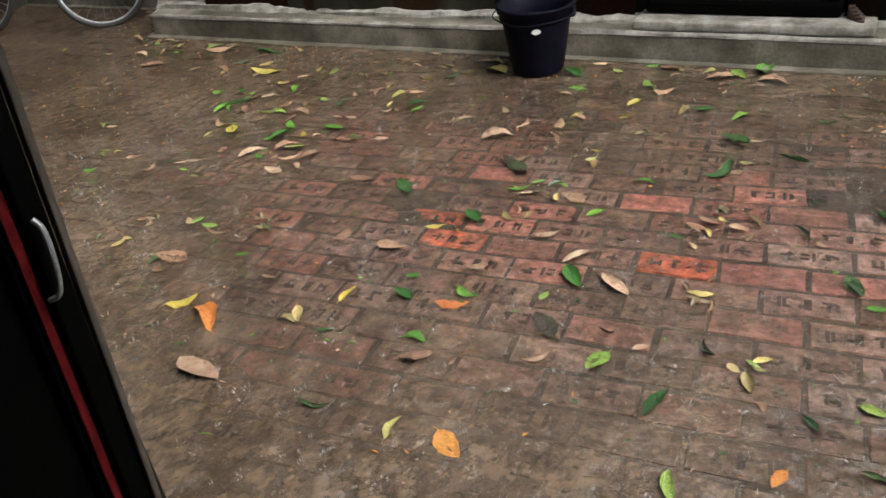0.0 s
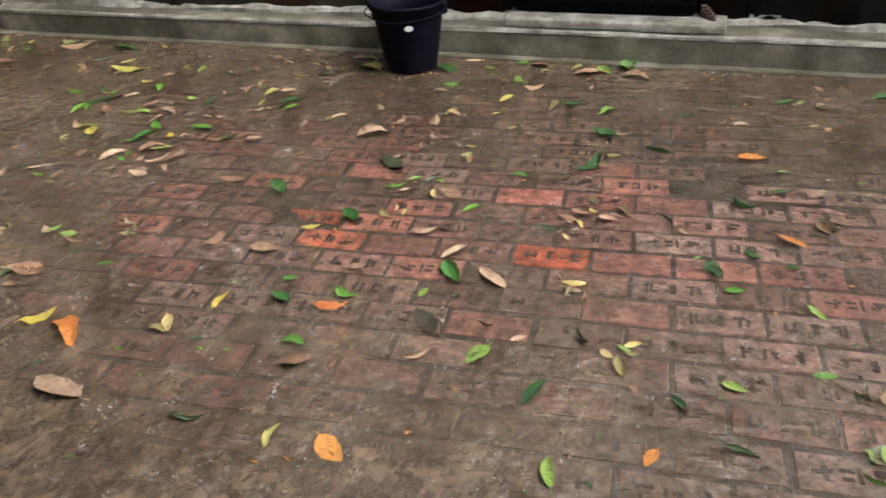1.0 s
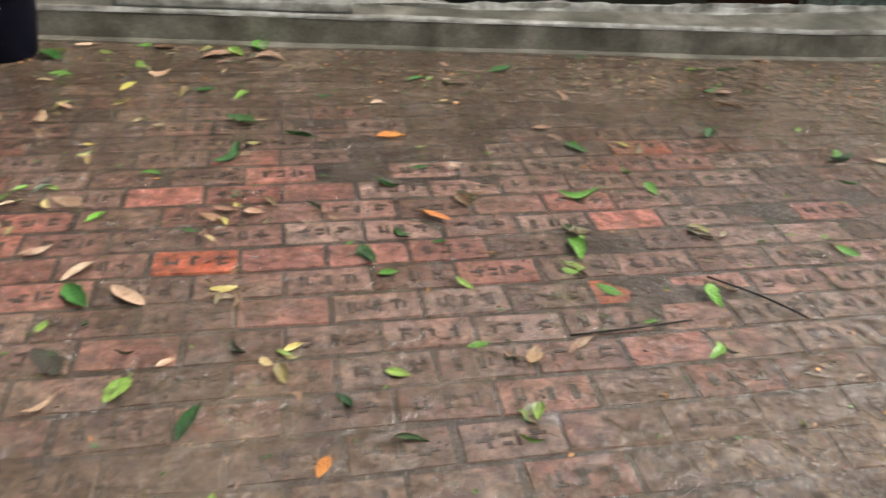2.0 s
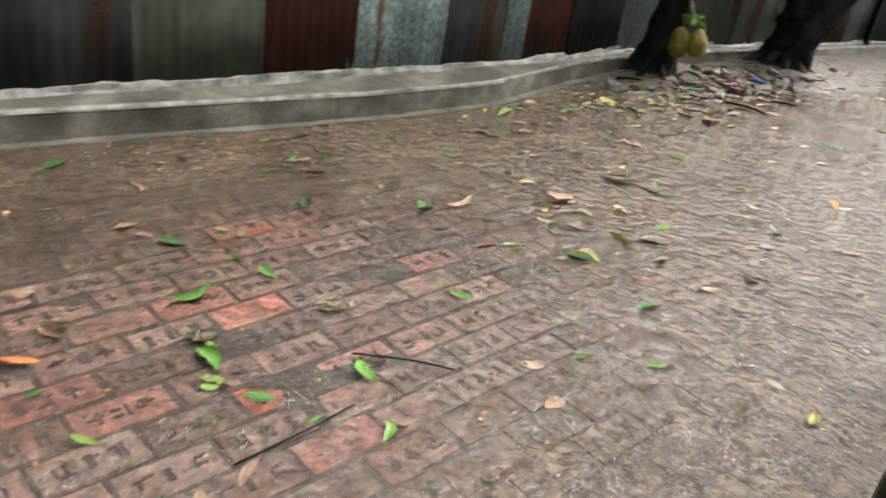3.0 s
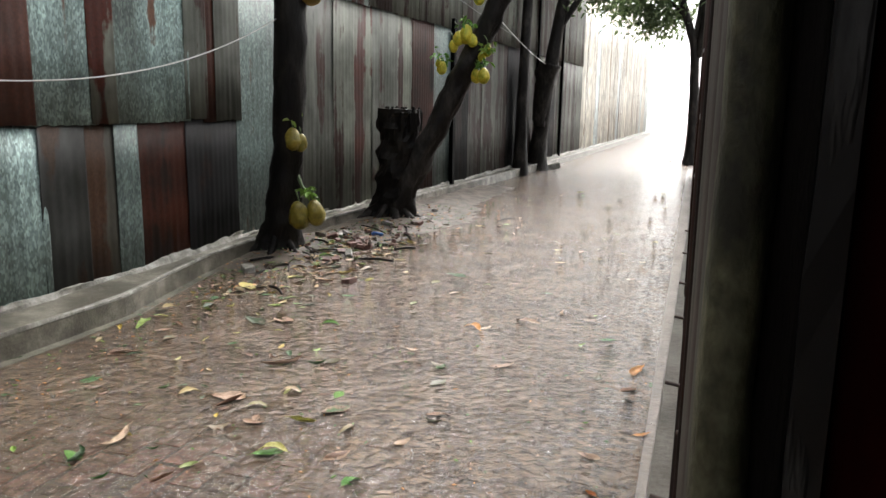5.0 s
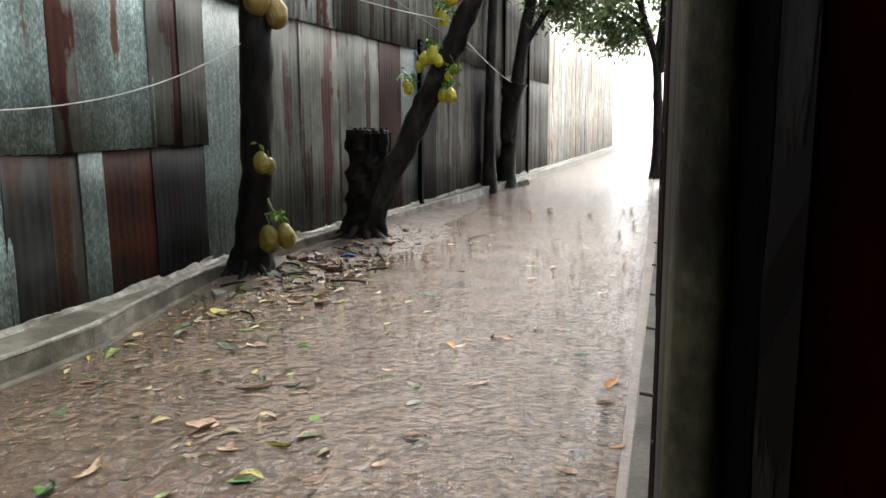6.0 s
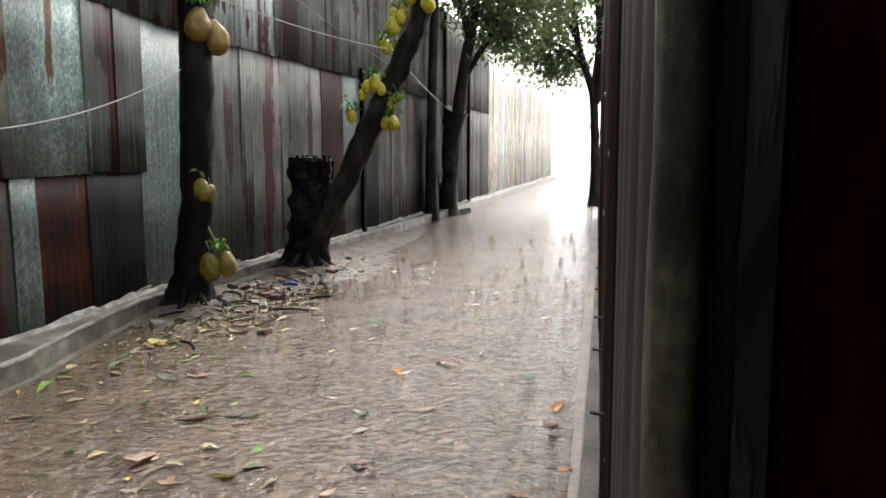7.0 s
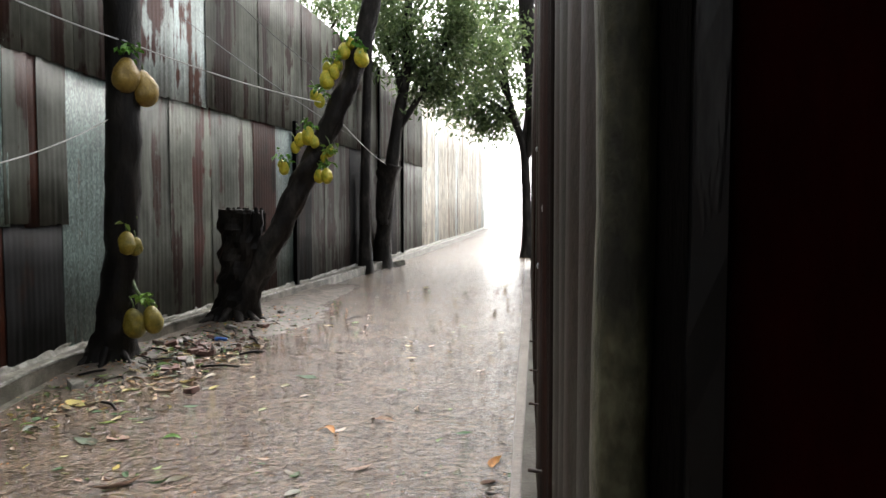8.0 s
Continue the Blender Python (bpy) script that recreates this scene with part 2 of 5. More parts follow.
def leaf_skin(name, colors, rough=0.45, island=False, thin=0.0):
    """Leaf tones that differ from leaf to leaf and turn within one, with spots of decay."""
    m, n, l, p = nodes(name)
    chance = n.new("ShaderNodeNewGeometry").outputs["Random Per Island"] if island else n.new("ShaderNodeObjectInfo").outputs["Random"]
    k = len(colors) - 1
    vec = place(n, l, "World" if island else "Object", shift=not island)
    turn_of = noise_of(n, l, vec, 22.0 if island else 2.2, 2.0, 0.5)
    drift = n.new("ShaderNodeMath")
    drift.operation, drift.inputs[1].default_value = "MULTIPLY_ADD", 0.0 if island else 0.5
    mid_of = n.new("ShaderNodeMath")
    mid_of.operation, mid_of.inputs[1].default_value = "SUBTRACT", 0.0 if island else 0.25
    l.new(chance, mid_of.inputs[0])
    l.new(turn_of, drift.inputs[0])
    l.new(mid_of.outputs[0], drift.inputs[2])
    tone = ramp(n, l, drift.outputs[0], [(i / k, c) for i, c in enumerate(colors)])
    blot = noise_of(n, l, vec, 160.0 if island else 11.0, 5.0, 0.65)
    col = mixed(n, l, 0.85, tone, ramp(n, l, blot, [(0.3, (0.38, 0.30, 0.24)), (0.45, (0.9, 0.87, 0.84)), (0.68, (1.2, 1.2, 1.2))]), "MULTIPLY")
    l.new(col, p.inputs["Base Color"])
    l.new(relief(n, l, blot, 0.5, 0.003 if island else 0.04), p.inputs["Normal"])
    p.inputs["Roughness"].default_value = rough
    if thin:
        glow, both = n.new("ShaderNodeBsdfTranslucent"), n.new("ShaderNodeMixShader")
        l.new(mixed(n, l, 1.0, col, (1.6, 1.7, 1.2), "MULTIPLY"), glow.inputs["Color"])
        both.inputs[0].default_value = thin
        l.new(p.outputs[0], both.inputs[1])
        l.new(glow.outputs[0], both.inputs[2])
        l.new(both.outputs[0], n["Material Output"].inputs["Surface"])
    return m


def peeling_paint():
    """Black timber with long flakes of grey paint left on it."""
    m, n, l, p = nodes("peeling_grey_paint")
    flake = noise_of(n, l, place(n, l, "Object", (1, 1, 0.12)), 34.0, 4.0, 0.55)
    grain = noise_of(n, l, place(n, l, "Object", (1, 1, 0.2)), 120.0, 4.0, 0.6)
    mask = ramp(n, l, flake, [(0.55, (0, 0, 0)), (0.60, (1, 1, 1))])
    # grey flakes kept near black, with the interior's shade in their colour
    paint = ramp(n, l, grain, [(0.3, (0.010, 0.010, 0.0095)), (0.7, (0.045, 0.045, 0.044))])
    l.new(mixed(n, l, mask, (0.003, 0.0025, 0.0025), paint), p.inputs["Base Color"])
    l.new(relief(n, l, mask, 0.6, 0.002), p.inputs["Normal"])
    p.inputs["Roughness"].default_value = 0.6
    return m


def haze_glow_panel():
    """A glowing surface that stands in for rain-veiled daylight beyond the lane's open end."""
    m, n, l, p = nodes("glowing_rain_haze")
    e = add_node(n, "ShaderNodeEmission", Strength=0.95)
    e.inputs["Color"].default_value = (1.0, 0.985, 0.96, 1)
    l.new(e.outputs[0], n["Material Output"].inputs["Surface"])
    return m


M = {
    "haze": haze_glow_panel(),
    "blue": plain("blue_plastic", [(0.02, 0.08, 0.30), (0.04, 0.14, 0.42)], 0.4, scale=40),
    "brick": brick_clay("wet_brick", [(0.0, (0.22, 0.125, 0.10)), (0.25, (0.33, 0.165, 0.13)), (0.5, (0.30, 0.20, 0.165)), (0.75, (0.38, 0.17, 0.13)), (1.0, (0.40, 0.155, 0.12))]),
    "redbrick": brick_clay("washed_red_brick", [(0.0, (0.55, 0.13, 0.07)), (1.0, (0.62, 0.15, 0.07))]),
    "water": rain_water(),
    "joint": plain("dark_wet_mud", [(0.04, 0.028, 0.021), (0.15, 0.11, 0.082)], 0.45, scale=7, bump=0.8, space="World", shift=False),
    "mark": plain("stamped_mark_grime", [(0.06, 0.04, 0.032), (0.11, 0.072, 0.055)], 0.5, scale=30),
    "earth": plain("trodden_earth", [(0.09, 0.068, 0.05), (0.15, 0.115, 0.085), (0.2, 0.16, 0.125)], 0.5, scale=1.6, bump=0.7, fine=14, space="World", shift=False),
    "concrete": plain("stained_concrete", [(0.045, 0.041, 0.028), (0.125, 0.115, 0.086), (0.29, 0.27, 0.22)], 0.5, scale=4.0, bump=0.5, fine=16, coat=0.3, space="World", shift=False),
    "litter_earth": plain("black_leafy_earth", [(0.04, 0.031, 0.023), (0.10, 0.078, 0.06), (0.19, 0.155, 0.125)], 0.5, scale=7, bump=1.0, fine=6, space="World", shift=False),
    "slab": plain("wet_grey_slab", [(0.05, 0.044, 0.034), (0.085, 0.076, 0.06), (0.12, 0.108, 0.088)], 0.6, scale=3.5, bump=0.5, fine=12, space="World", shift=False),
    "mortar": plain("pale_mortar", [(0.10, 0.095, 0.075), (0.26, 0.25, 0.215), (0.42, 0.41, 0.37)], 0.6, scale=9, bump=0.9, fine=6, space="World", shift=False),
    "galv": sheet_metal("spangled_zinc", (0.205, 0.27, 0.262), (0.12, 0.055, 0.03), 0.10, 0.45, 0.2, 0.85),
    "galv2": sheet_metal("weathered_zinc", (0.098, 0.130, 0.124), (0.08, 0.05, 0.035), 0.16, 0.5, 0.15, 0.8),
    "dull": sheet_metal("grimy_grey_iron", (0.112, 0.119, 0.098), (0.030, 0.011, 0.007), 0.36, 0.6, 0.05, 0.0, 0.14),
    "dull2": sheet_metal("brown_grey_iron", (0.088, 0.090, 0.074), (0.026, 0.0095, 0.006), 0.46, 0.6, 0.05, 0.0, 0.14),
    "streak": sheet_metal("rust_streaked_iron", (0.125, 0.13, 0.108), (0.056, 0.0105, 0.0045), 0.54, 0.6, 0.05, 0.0, 0.14),
    "rust": sheet_metal("rusted_iron", (0.09, 0.055, 0.04), (0.075, 0.022, 0.012), 0.85, 0.65, 0.1),
    "rustdark": sheet_metal("dark_rusted_iron", (0.02, 0.012, 0.010), (0.035, 0.011, 0.0065), 0.75, 0.65, 0.0, 0.0, 0.06),
    "greyiron": sheet_metal("plain_grey_iron", (0.092, 0.098, 0.084), (0.036, 0.014, 0.009), 0.14, 0.6, 0.0, 0.0, 0.14),
    "redrust": sheet_metal("red_brown_rusted_iron", (0.022, 0.012, 0.009), (0.048, 0.0135, 0.007), 0.72, 0.6, 0.0, 0.0, 0.1),
    "brownish": sheet_metal("brown_stained_iron", (0.075, 0.072, 0.060), (0.060, 0.030, 0.017), 0.45, 0.6, 0.0, 0.0, 0.12),
    "black": sheet_metal("tarred_iron", (0.014, 0.014, 0.015), (0.018, 0.011, 0.009), 0.3, 0.65, 0.0, 0.0, 0.06),
    "grime": sheet_metal("blackened_blue_grey_iron", (0.055, 0.057, 0.056), (0.045, 0.026, 0.017), 0.18, 0.6, 0.0, 0.0, 0.12),
    "pale": sheet_metal("pale_zinc", (0.52, 0.59, 0.60), (0.13, 0.05, 0.035), 0.30, 0.42, 0.3, 0.3),
    "palerust": sheet_metal("pale_zinc_with_a_rust_patch", (0.50, 0.56, 0.56), (0.07, 0.022, 0.016), 0.50, 0.5, 0.15, 0.3),
    "cream": sheet_metal("haze_paled_weathered_iron", (0.62, 0.58, 0.50), (0.22, 0.16, 0.11), 0.25, 0.5, 0.1),
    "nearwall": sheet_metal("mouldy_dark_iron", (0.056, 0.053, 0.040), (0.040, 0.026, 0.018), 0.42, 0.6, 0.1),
    "plank": plain("mouldy_jamb_wood", [(0.022, 0.022, 0.012), (0.075, 0.075, 0.040), (0.17, 0.165, 0.098)], 0.6, scale=26, stretch=(1, 1, 0.6), bump=0.35, fine=4),
    # black paint, taken darker still to put the doorway's shade into it
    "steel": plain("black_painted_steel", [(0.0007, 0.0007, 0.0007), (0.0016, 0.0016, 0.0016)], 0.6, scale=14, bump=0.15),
    "red": plain("worn_red_paint", [(0.09, 0.008, 0.01), (0.16, 0.014, 0.014)], 0.45, scale=18, bump=0.3),
    # red taken nearly black: the dim interior is put into the paint
    "darkred": plain("shade_darkened_red_paint", [(0.011, 0.0007, 0.0007), (0.03, 0.0011, 0.0011)], 0.6, scale=9, bump=0.3, stretch=(1, 1, 0.3)),
    "peeling": peeling_paint(),
    "edge": plain("worn_brown_edge", [(0.03, 0.025, 0.02), (0.10, 0.082, 0.066)], 0.6, scale=20, stretch=(1, 1, 0.3)),
    "iron": plain("rusty_bolt_iron", [(0.03, 0.02, 0.016), (0.07, 0.04, 0.028)], 0.6, scale=40),
    "chrome": plain("scuffed_grey_metal", [(0.32, 0.35, 0.36), (0.5, 0.53, 0.54)], 0.35, 0.6, scale=30),
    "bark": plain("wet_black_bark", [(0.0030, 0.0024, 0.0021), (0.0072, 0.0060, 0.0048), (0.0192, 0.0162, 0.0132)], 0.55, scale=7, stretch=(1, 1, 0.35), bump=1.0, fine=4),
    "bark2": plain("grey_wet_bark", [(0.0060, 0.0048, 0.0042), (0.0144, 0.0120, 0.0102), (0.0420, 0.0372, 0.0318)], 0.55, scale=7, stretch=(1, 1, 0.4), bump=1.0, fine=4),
    "bucket": plain("navy_black_plastic", [(0.004, 0.004, 0.009), (0.008, 0.008, 0.014)], 0.5, scale=8, bump=0.1),
    "drops": plain("splashed_water", [(0.26, 0.245, 0.23), (0.42, 0.40, 0.38)], 0.12, scale=30, bump=0.0),
    "white": plain("scuffed_white_paint", [(0.6, 0.62, 0.6), (0.8, 0.8, 0.78)], 0.5, scale=30),
    "rope": plain("pale_nylon_cord", [(0.45, 0.44, 0.42), (0.7, 0.69, 0.66)], 0.6, scale=60),
    "wire": plain("dull_wire", [(0.16, 0.16, 0.16), (0.28, 0.28, 0.28)], 0.5, scale=60),
    "rubber": plain("black_rubber", [(0.012, 0.012, 0.012), (0.025, 0.024, 0.023)], 0.6, scale=50),
    "fruit": plain("ripening_jackfruit_skin", [(0.10, 0.095, 0.010), (0.21, 0.165, 0.016), (0.31, 0.23, 0.028)], 0.5, scale=9, bump=0.6),
    "fruit2": plain("brown_gold_jackfruit_skin", [(0.13, 0.085, 0.014), (0.23, 0.15, 0.024), (0.31, 0.21, 0.04)], 0.5, scale=9, bump=0.6),
    "fruit3": plain("lime_young_jackfruit_skin", [(0.26, 0.32, 0.02), (0.52, 0.46, 0.03), (0.66, 0.50, 0.04)], 0.5, scale=20, bump=0.5),
    "stalk": plain("green_stalk", [(0.06, 0.10, 0.03), (0.13, 0.18, 0.06)], 0.5, scale=30),
    "rubble": plain("broken_red_brick", [(0.085, 0.045, 0.036), (0.17, 0.09, 0.072), (0.24, 0.155, 0.13)], 0.6, scale=14),
    "stone": plain("grey_rubble", [(0.14, 0.135, 0.12), (0.34, 0.33, 0.31)], 0.6, scale=10),
    # plaster darkened in colour to carry the shade of the unlit room
    "dry": plain("plaster_in_room_shade", [(0.018, 0.015, 0.014), (0.03, 0.027, 0.025)], 0.8, scale=3),
    "crown": leaf_skin("wet_jackfruit_foliage", [(0.06, 0.095, 0.05), (0.10, 0.145, 0.075), (0.15, 0.19, 0.11)], 0.30, True, 0.5),
    # timber coloured near black, as the shade in the jamb's gap
    "darkwood": plain("shade_black_timber", [(0.005, 0.0045, 0.004), (0.012, 0.010, 0.009), (0.02, 0.018, 0.015)], 0.6, scale=14, stretch=(1, 1, 0.1), bump=0.5),
    "loose": leaf_skin("mixed_fallen_leaf", [(0.40, 0.25, 0.16), (0.02, 0.05, 0.018), (0.30, 0.18, 0.11), (0.12, 0.28, 0.04), (0.24, 0.13, 0.08), (0.03, 0.06, 0.02), (0.42, 0.30, 0.20), (0.38, 0.33, 0.08)], 0.38, True),
    "tan": leaf_skin("dead_tan_leaf", [(0.26, 0.16, 0.095), (0.44, 0.30, 0.20), (0.32, 0.19, 0.12), (0.16, 0.085, 0.052), (0.50, 0.38, 0.26), (0.22, 0.12, 0.08)]),
    "orange": leaf_skin("orange_leaf", [(0.50, 0.17, 0.035), (0.58, 0.27, 0.06), (0.42, 0.12, 0.03)]),
    "yellow": leaf_skin("yellow_leaf", [(0.52, 0.36, 0.03), (0.42, 0.40, 0.10), (0.46, 0.44, 0.16)]),
    "green": leaf_skin("fresh_green_leaf", [(0.06, 0.20, 0.02), (0.12, 0.29, 0.03), (0.24, 0.36, 0.07)]),
    "dark": leaf_skin("dark_green_leaf", [(0.010, 0.045, 0.008), (0.024, 0.105, 0.014), (0.03, 0.13, 0.015), (0.035, 0.028, 0.018)]),
}


# ---- mesh helpers ----
def part(name, bm, material, parent=None, label="", smooth=False):
    """Links a bmesh as one mesh object under a thing or a part."""
    me = bpy.data.meshes.new(name)
    bm.normal_update()
    bm.to_mesh(me)
    bm.free()
    for mt in material if isinstance(material, tuple) else (material,):
        me.materials.append(M[mt])
    if smooth:
        me.polygons.foreach_set("use_smooth", [True] * len(me.polygons))
    ob = new(name, me)
    if parent is not None:
        ob.parent = parent
    if label:
        tagged(ob, label)
    return ob


def thing(name, label, category, x=0.0, y=0.0, z=0.0, rz=0.0, group="", kind=""):
    ob = new(name)
    ob.matrix_world = pose(x, y, z, 0, 0, rz)
    return tagged(ob, label, category, group, kind)


def box(bm, x0, y0, z0, x1, y1, z1, bevel=0.0, m=None):
    r = bmesh.ops.create_cube(bm, size=1)
    bmesh.ops.transform(bm, verts=r["verts"], matrix=Matrix.Translation(((x0 + x1) / 2, (y0 + y1) / 2, (z0 + z1) / 2)) @ Matrix.Diagonal((x1 - x0, y1 - y0, z1 - z0, 1)))
    if bevel:
        es = list({e for v in r["verts"] for e in v.link_edges})
        r = bmesh.ops.bevel(bm, geom=es, offset=bevel, segments=2, affect="EDGES", profile=0.6)
    if m is not None:
        bmesh.ops.transform(bm, verts=r["verts"], matrix=m)
    return bm


def tube(bm, pts, radii, sides=10, rough=0.0, cap=True):
    """A tube through points, with a radius at each; rough swells and dents it."""
    pts = [Vector(p) for p in pts]
    rings = []
    side = Vector((1, 0, 0))
    for i, p in enumerate(pts):
        d = (pts[min(i + 1, len(pts) - 1)] - pts[max(i - 1, 0)]).normalized()
        if abs(d.dot(side)) > 0.95:
            side = Vector((0, 1, 0))
        a = (side - d * side.dot(d)).normalized()
        b = d.cross(a)
        side = a
        ring = []
        for k in range(sides):
            u = 2 * math.pi * k / sides
            o = a * math.cos(u) + b * math.sin(u)
            r = radii[i] if isinstance(radii, (list, tuple)) else radii
            if rough:
                r *= 1 + rough * noise.noise((p + o * 0.3) * 5.0) + 0.5 * rough * noise.noise((p + o * 0.2) * 16.0)
            ring.append(bm.verts.new(p + o * r))
        rings.append(ring)
    for r0, r1 in zip(rings, rings[1:]):
        for k in range(sides):
            bm.faces.new((r0[k], r0[(k + 1) % sides], r1[(k + 1) % sides], r1[k]))
    if cap:
        bm.faces.new(rings[0][::-1])
        bm.faces.new(rings[-1])
    return bm


def smooth_path(pts, steps=6):
    """A Catmull-Rom line through points."""
    pts = [Vector(p) for p in pts]
    out = []
    for i in range(len(pts) - 1):
        p0, p1, p2, p3 = pts[max(i - 1, 0)], pts[i], pts[i + 1], pts[min(i + 2, len(pts) - 1)]
        for k in range(steps):
            t = k / steps
            out.append(0.5 * ((2 * p1) + (p2 - p0) * t + (2 * p0 - 5 * p1 + 4 * p2 - p3) * t * t + (3 * p1 - p0 - 3 * p2 + p3) * t ** 3))
    return out + [pts[-1]]


def along(line, y):
    """x of a plan line at y."""
    return float(np.interp(y, [p[1] for p in line], [p[0] for p in line]))


# ---- plan lines, x and y ----
KERB = [(-4.15, -9), (-4.15, -3.72), (-3.52, -3.5), (-3.53, 0), (-3.54, 3.4), (-3.63, 4.4), (-3.84, 5.05), (-4.02, 5.6), (-4.15, 6.3), (-4.28, 8), (-4.36, 11), (-4.55, 16), (-4.82, 22), (-5.95, 42)]
WALL = [(-4.45, -9), (-4.45, -3.76), (-3.70, -3.56), (-3.72, 0), (-3.76, 1.7), (-3.82, 3.0), (-3.95, 4.2), (-4.10, 5.3), (-4.33, 6.5), (-4.45, 8), (-4.5, 9.5), (-4.53, 11.5), (-4.78, 16), (-5.03, 22), (-6.2, 42)]


def right_x(y):
    return -0.06 - 0.088 * y


# ---- ground ----
def ground():
    bm = bmesh.new()
    bmesh.ops.create_grid(bm, x_segments=40, y_segments=40, size=2500)
    for v in bm.verts:
        v.co.z = -0.045
    tagged(part("ground", bm, "earth"), "wet trodden earth under the whole lane", "ground", kind="structure")


ground()


def strip_sheet(name, left, right, ys, z, material, label, category, thick=0.03):
    """A slab between two plan lines."""
    bm = bmesh.new()
    rows = []
    for y in ys:
        a, b = left(y), right(y)
        rows.append([bm.verts.new(c) for c in ((a, y, z), (b, y, z), (b, y, z - thick), (a, y, z - thick))])
    for r0, r1 in zip(rows, rows[1:]):
        for k in range(4):
            bm.faces.new((r0[k], r0[(k + 1) % 4], r1[(k + 1) % 4], r1[k]))
    bm.faces.new(rows[0])
    bm.faces.new(rows[-1][::-1])
    bmesh.ops.recalc_face_normals(bm, faces=bm.faces)
    return tagged(part(name, bm, material), label, category, kind="structure")


YS = [-9 + 0.5 * i for i in range(103)]
pavement = strip_sheet("pavement", lambda y: along(KERB, y) - 0.02, lambda y: right_x(y) - 0.02, YS, -0.0045, "joint", "brick-paved lane bedded in dark wet mud", "pavement")
bm = bmesh.new()
grid_y = [-9 + 0.25 * i for i in range(205)] + [60, 120, 300]
rows = []
for y in grid_y:
    if y <= 42:
        a, b = along(KERB, y) - 0.01, right_x(y) - 0.13
    else:
        a, b = -6.0 - (y - 42) * 0.8, right_x(y) + (y - 42) * 0.8
    rows.append([bm.verts.new((a + (b - a) * k / 8, y, 0.006)) for k in range(9)])
for r0, r1 in zip(rows, rows[1:]):
    for k in range(8):
        bm.faces.new((r0[k], r0[k + 1], r1[k + 1], r1[k]))
tagged(part("water", bm, "water"), "shallow muddy rainwater pitted by falling drops", "water", kind="structure")


# added glowing panel: whitens the lane's end and its reflection in the water
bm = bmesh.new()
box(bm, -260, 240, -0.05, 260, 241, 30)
tagged(part("backdrop", bm, "haze"), "glowing white panel standing in for the rain-veiled distance", "backdrop", kind="structure")

# ---- kerb of the far side: plinth, pale worn edge, ledge and mortar at the foot of the sheets ----
def kerb_profile(name, section, material, label, ys, ragged=1.0):
    bm = bmesh.new()
    rows = []
    for y in ys:
        k, w = along(KERB, y), along(WALL, y)
        row = []
        for u, z in section:
            jit = 0.010 * noise.noise((u * 9, y * 2.1, z * 20)) + 0.007 * noise.noise((u * 5, y * 11, z * 9))
            jit *= ragged
            side = k - 0.18 * u if u < 0.5 else w + 0.18 * (1 - u)
            row.append(bm.verts.new((side + jit, y, max(z + (jit * 0.8 if z > 0.02 else 0), -0.03))))
        rows.append(row)
    for r0, r1 in zip(rows, rows[1:]):
        for a in range(len(section) - 1):
            bm.faces.new((r0[a], r1[a], r1[a + 1], r0[a + 1]))
    bm.faces.new(rows[0][::-1])
    bm.faces.new(rows[-1])
    bmesh.ops.recalc_face_normals(bm, faces=bm.faces)
    return tagged(part(name, bm, material), label, "kerb", kind="structure")


KY = [-9 + 0.12 * i for i in range(426)]
kerb_profile("kerb", [(0, -0.03), (0.0, 0.125), (0.1, 0.142), (1.5, 0.15), (1.5, -0.03)], "concrete", "stained concrete kerb with a worn edge", KY)
kerb_profile("kerb_edge", [(-0.02, 0.132), (-0.01, 0.144), (0.04, 0.151), (0.13, 0.151), (0.17, 0.14), (0.1, 0.12)], "mortar", "pale worn lip of the kerb", KY)
kerb_profile("kerb_mortar", [(0.78, 0.14), (0.82, 0.158), (0.92, 0.174), (1.0, 0.185), (1.1, 0.19), (1.1, 0.14)], "mortar", "ragged pale mortar at the foot of the sheets", [-9 + 0.045 * i for i in range(1134)], 2.2)
strip_sheet("kerb_foot", lambda y: along(KERB, y) - 0.005, lambda y: along(KERB, y) + 0.06 + 0.02 * noise.noise((0, y * 2, 0)), [-9 + 0.25 * i for i in range(60)], 0.012, "concrete", "thin concrete fillet along the kerb", "kerb", 0.02)


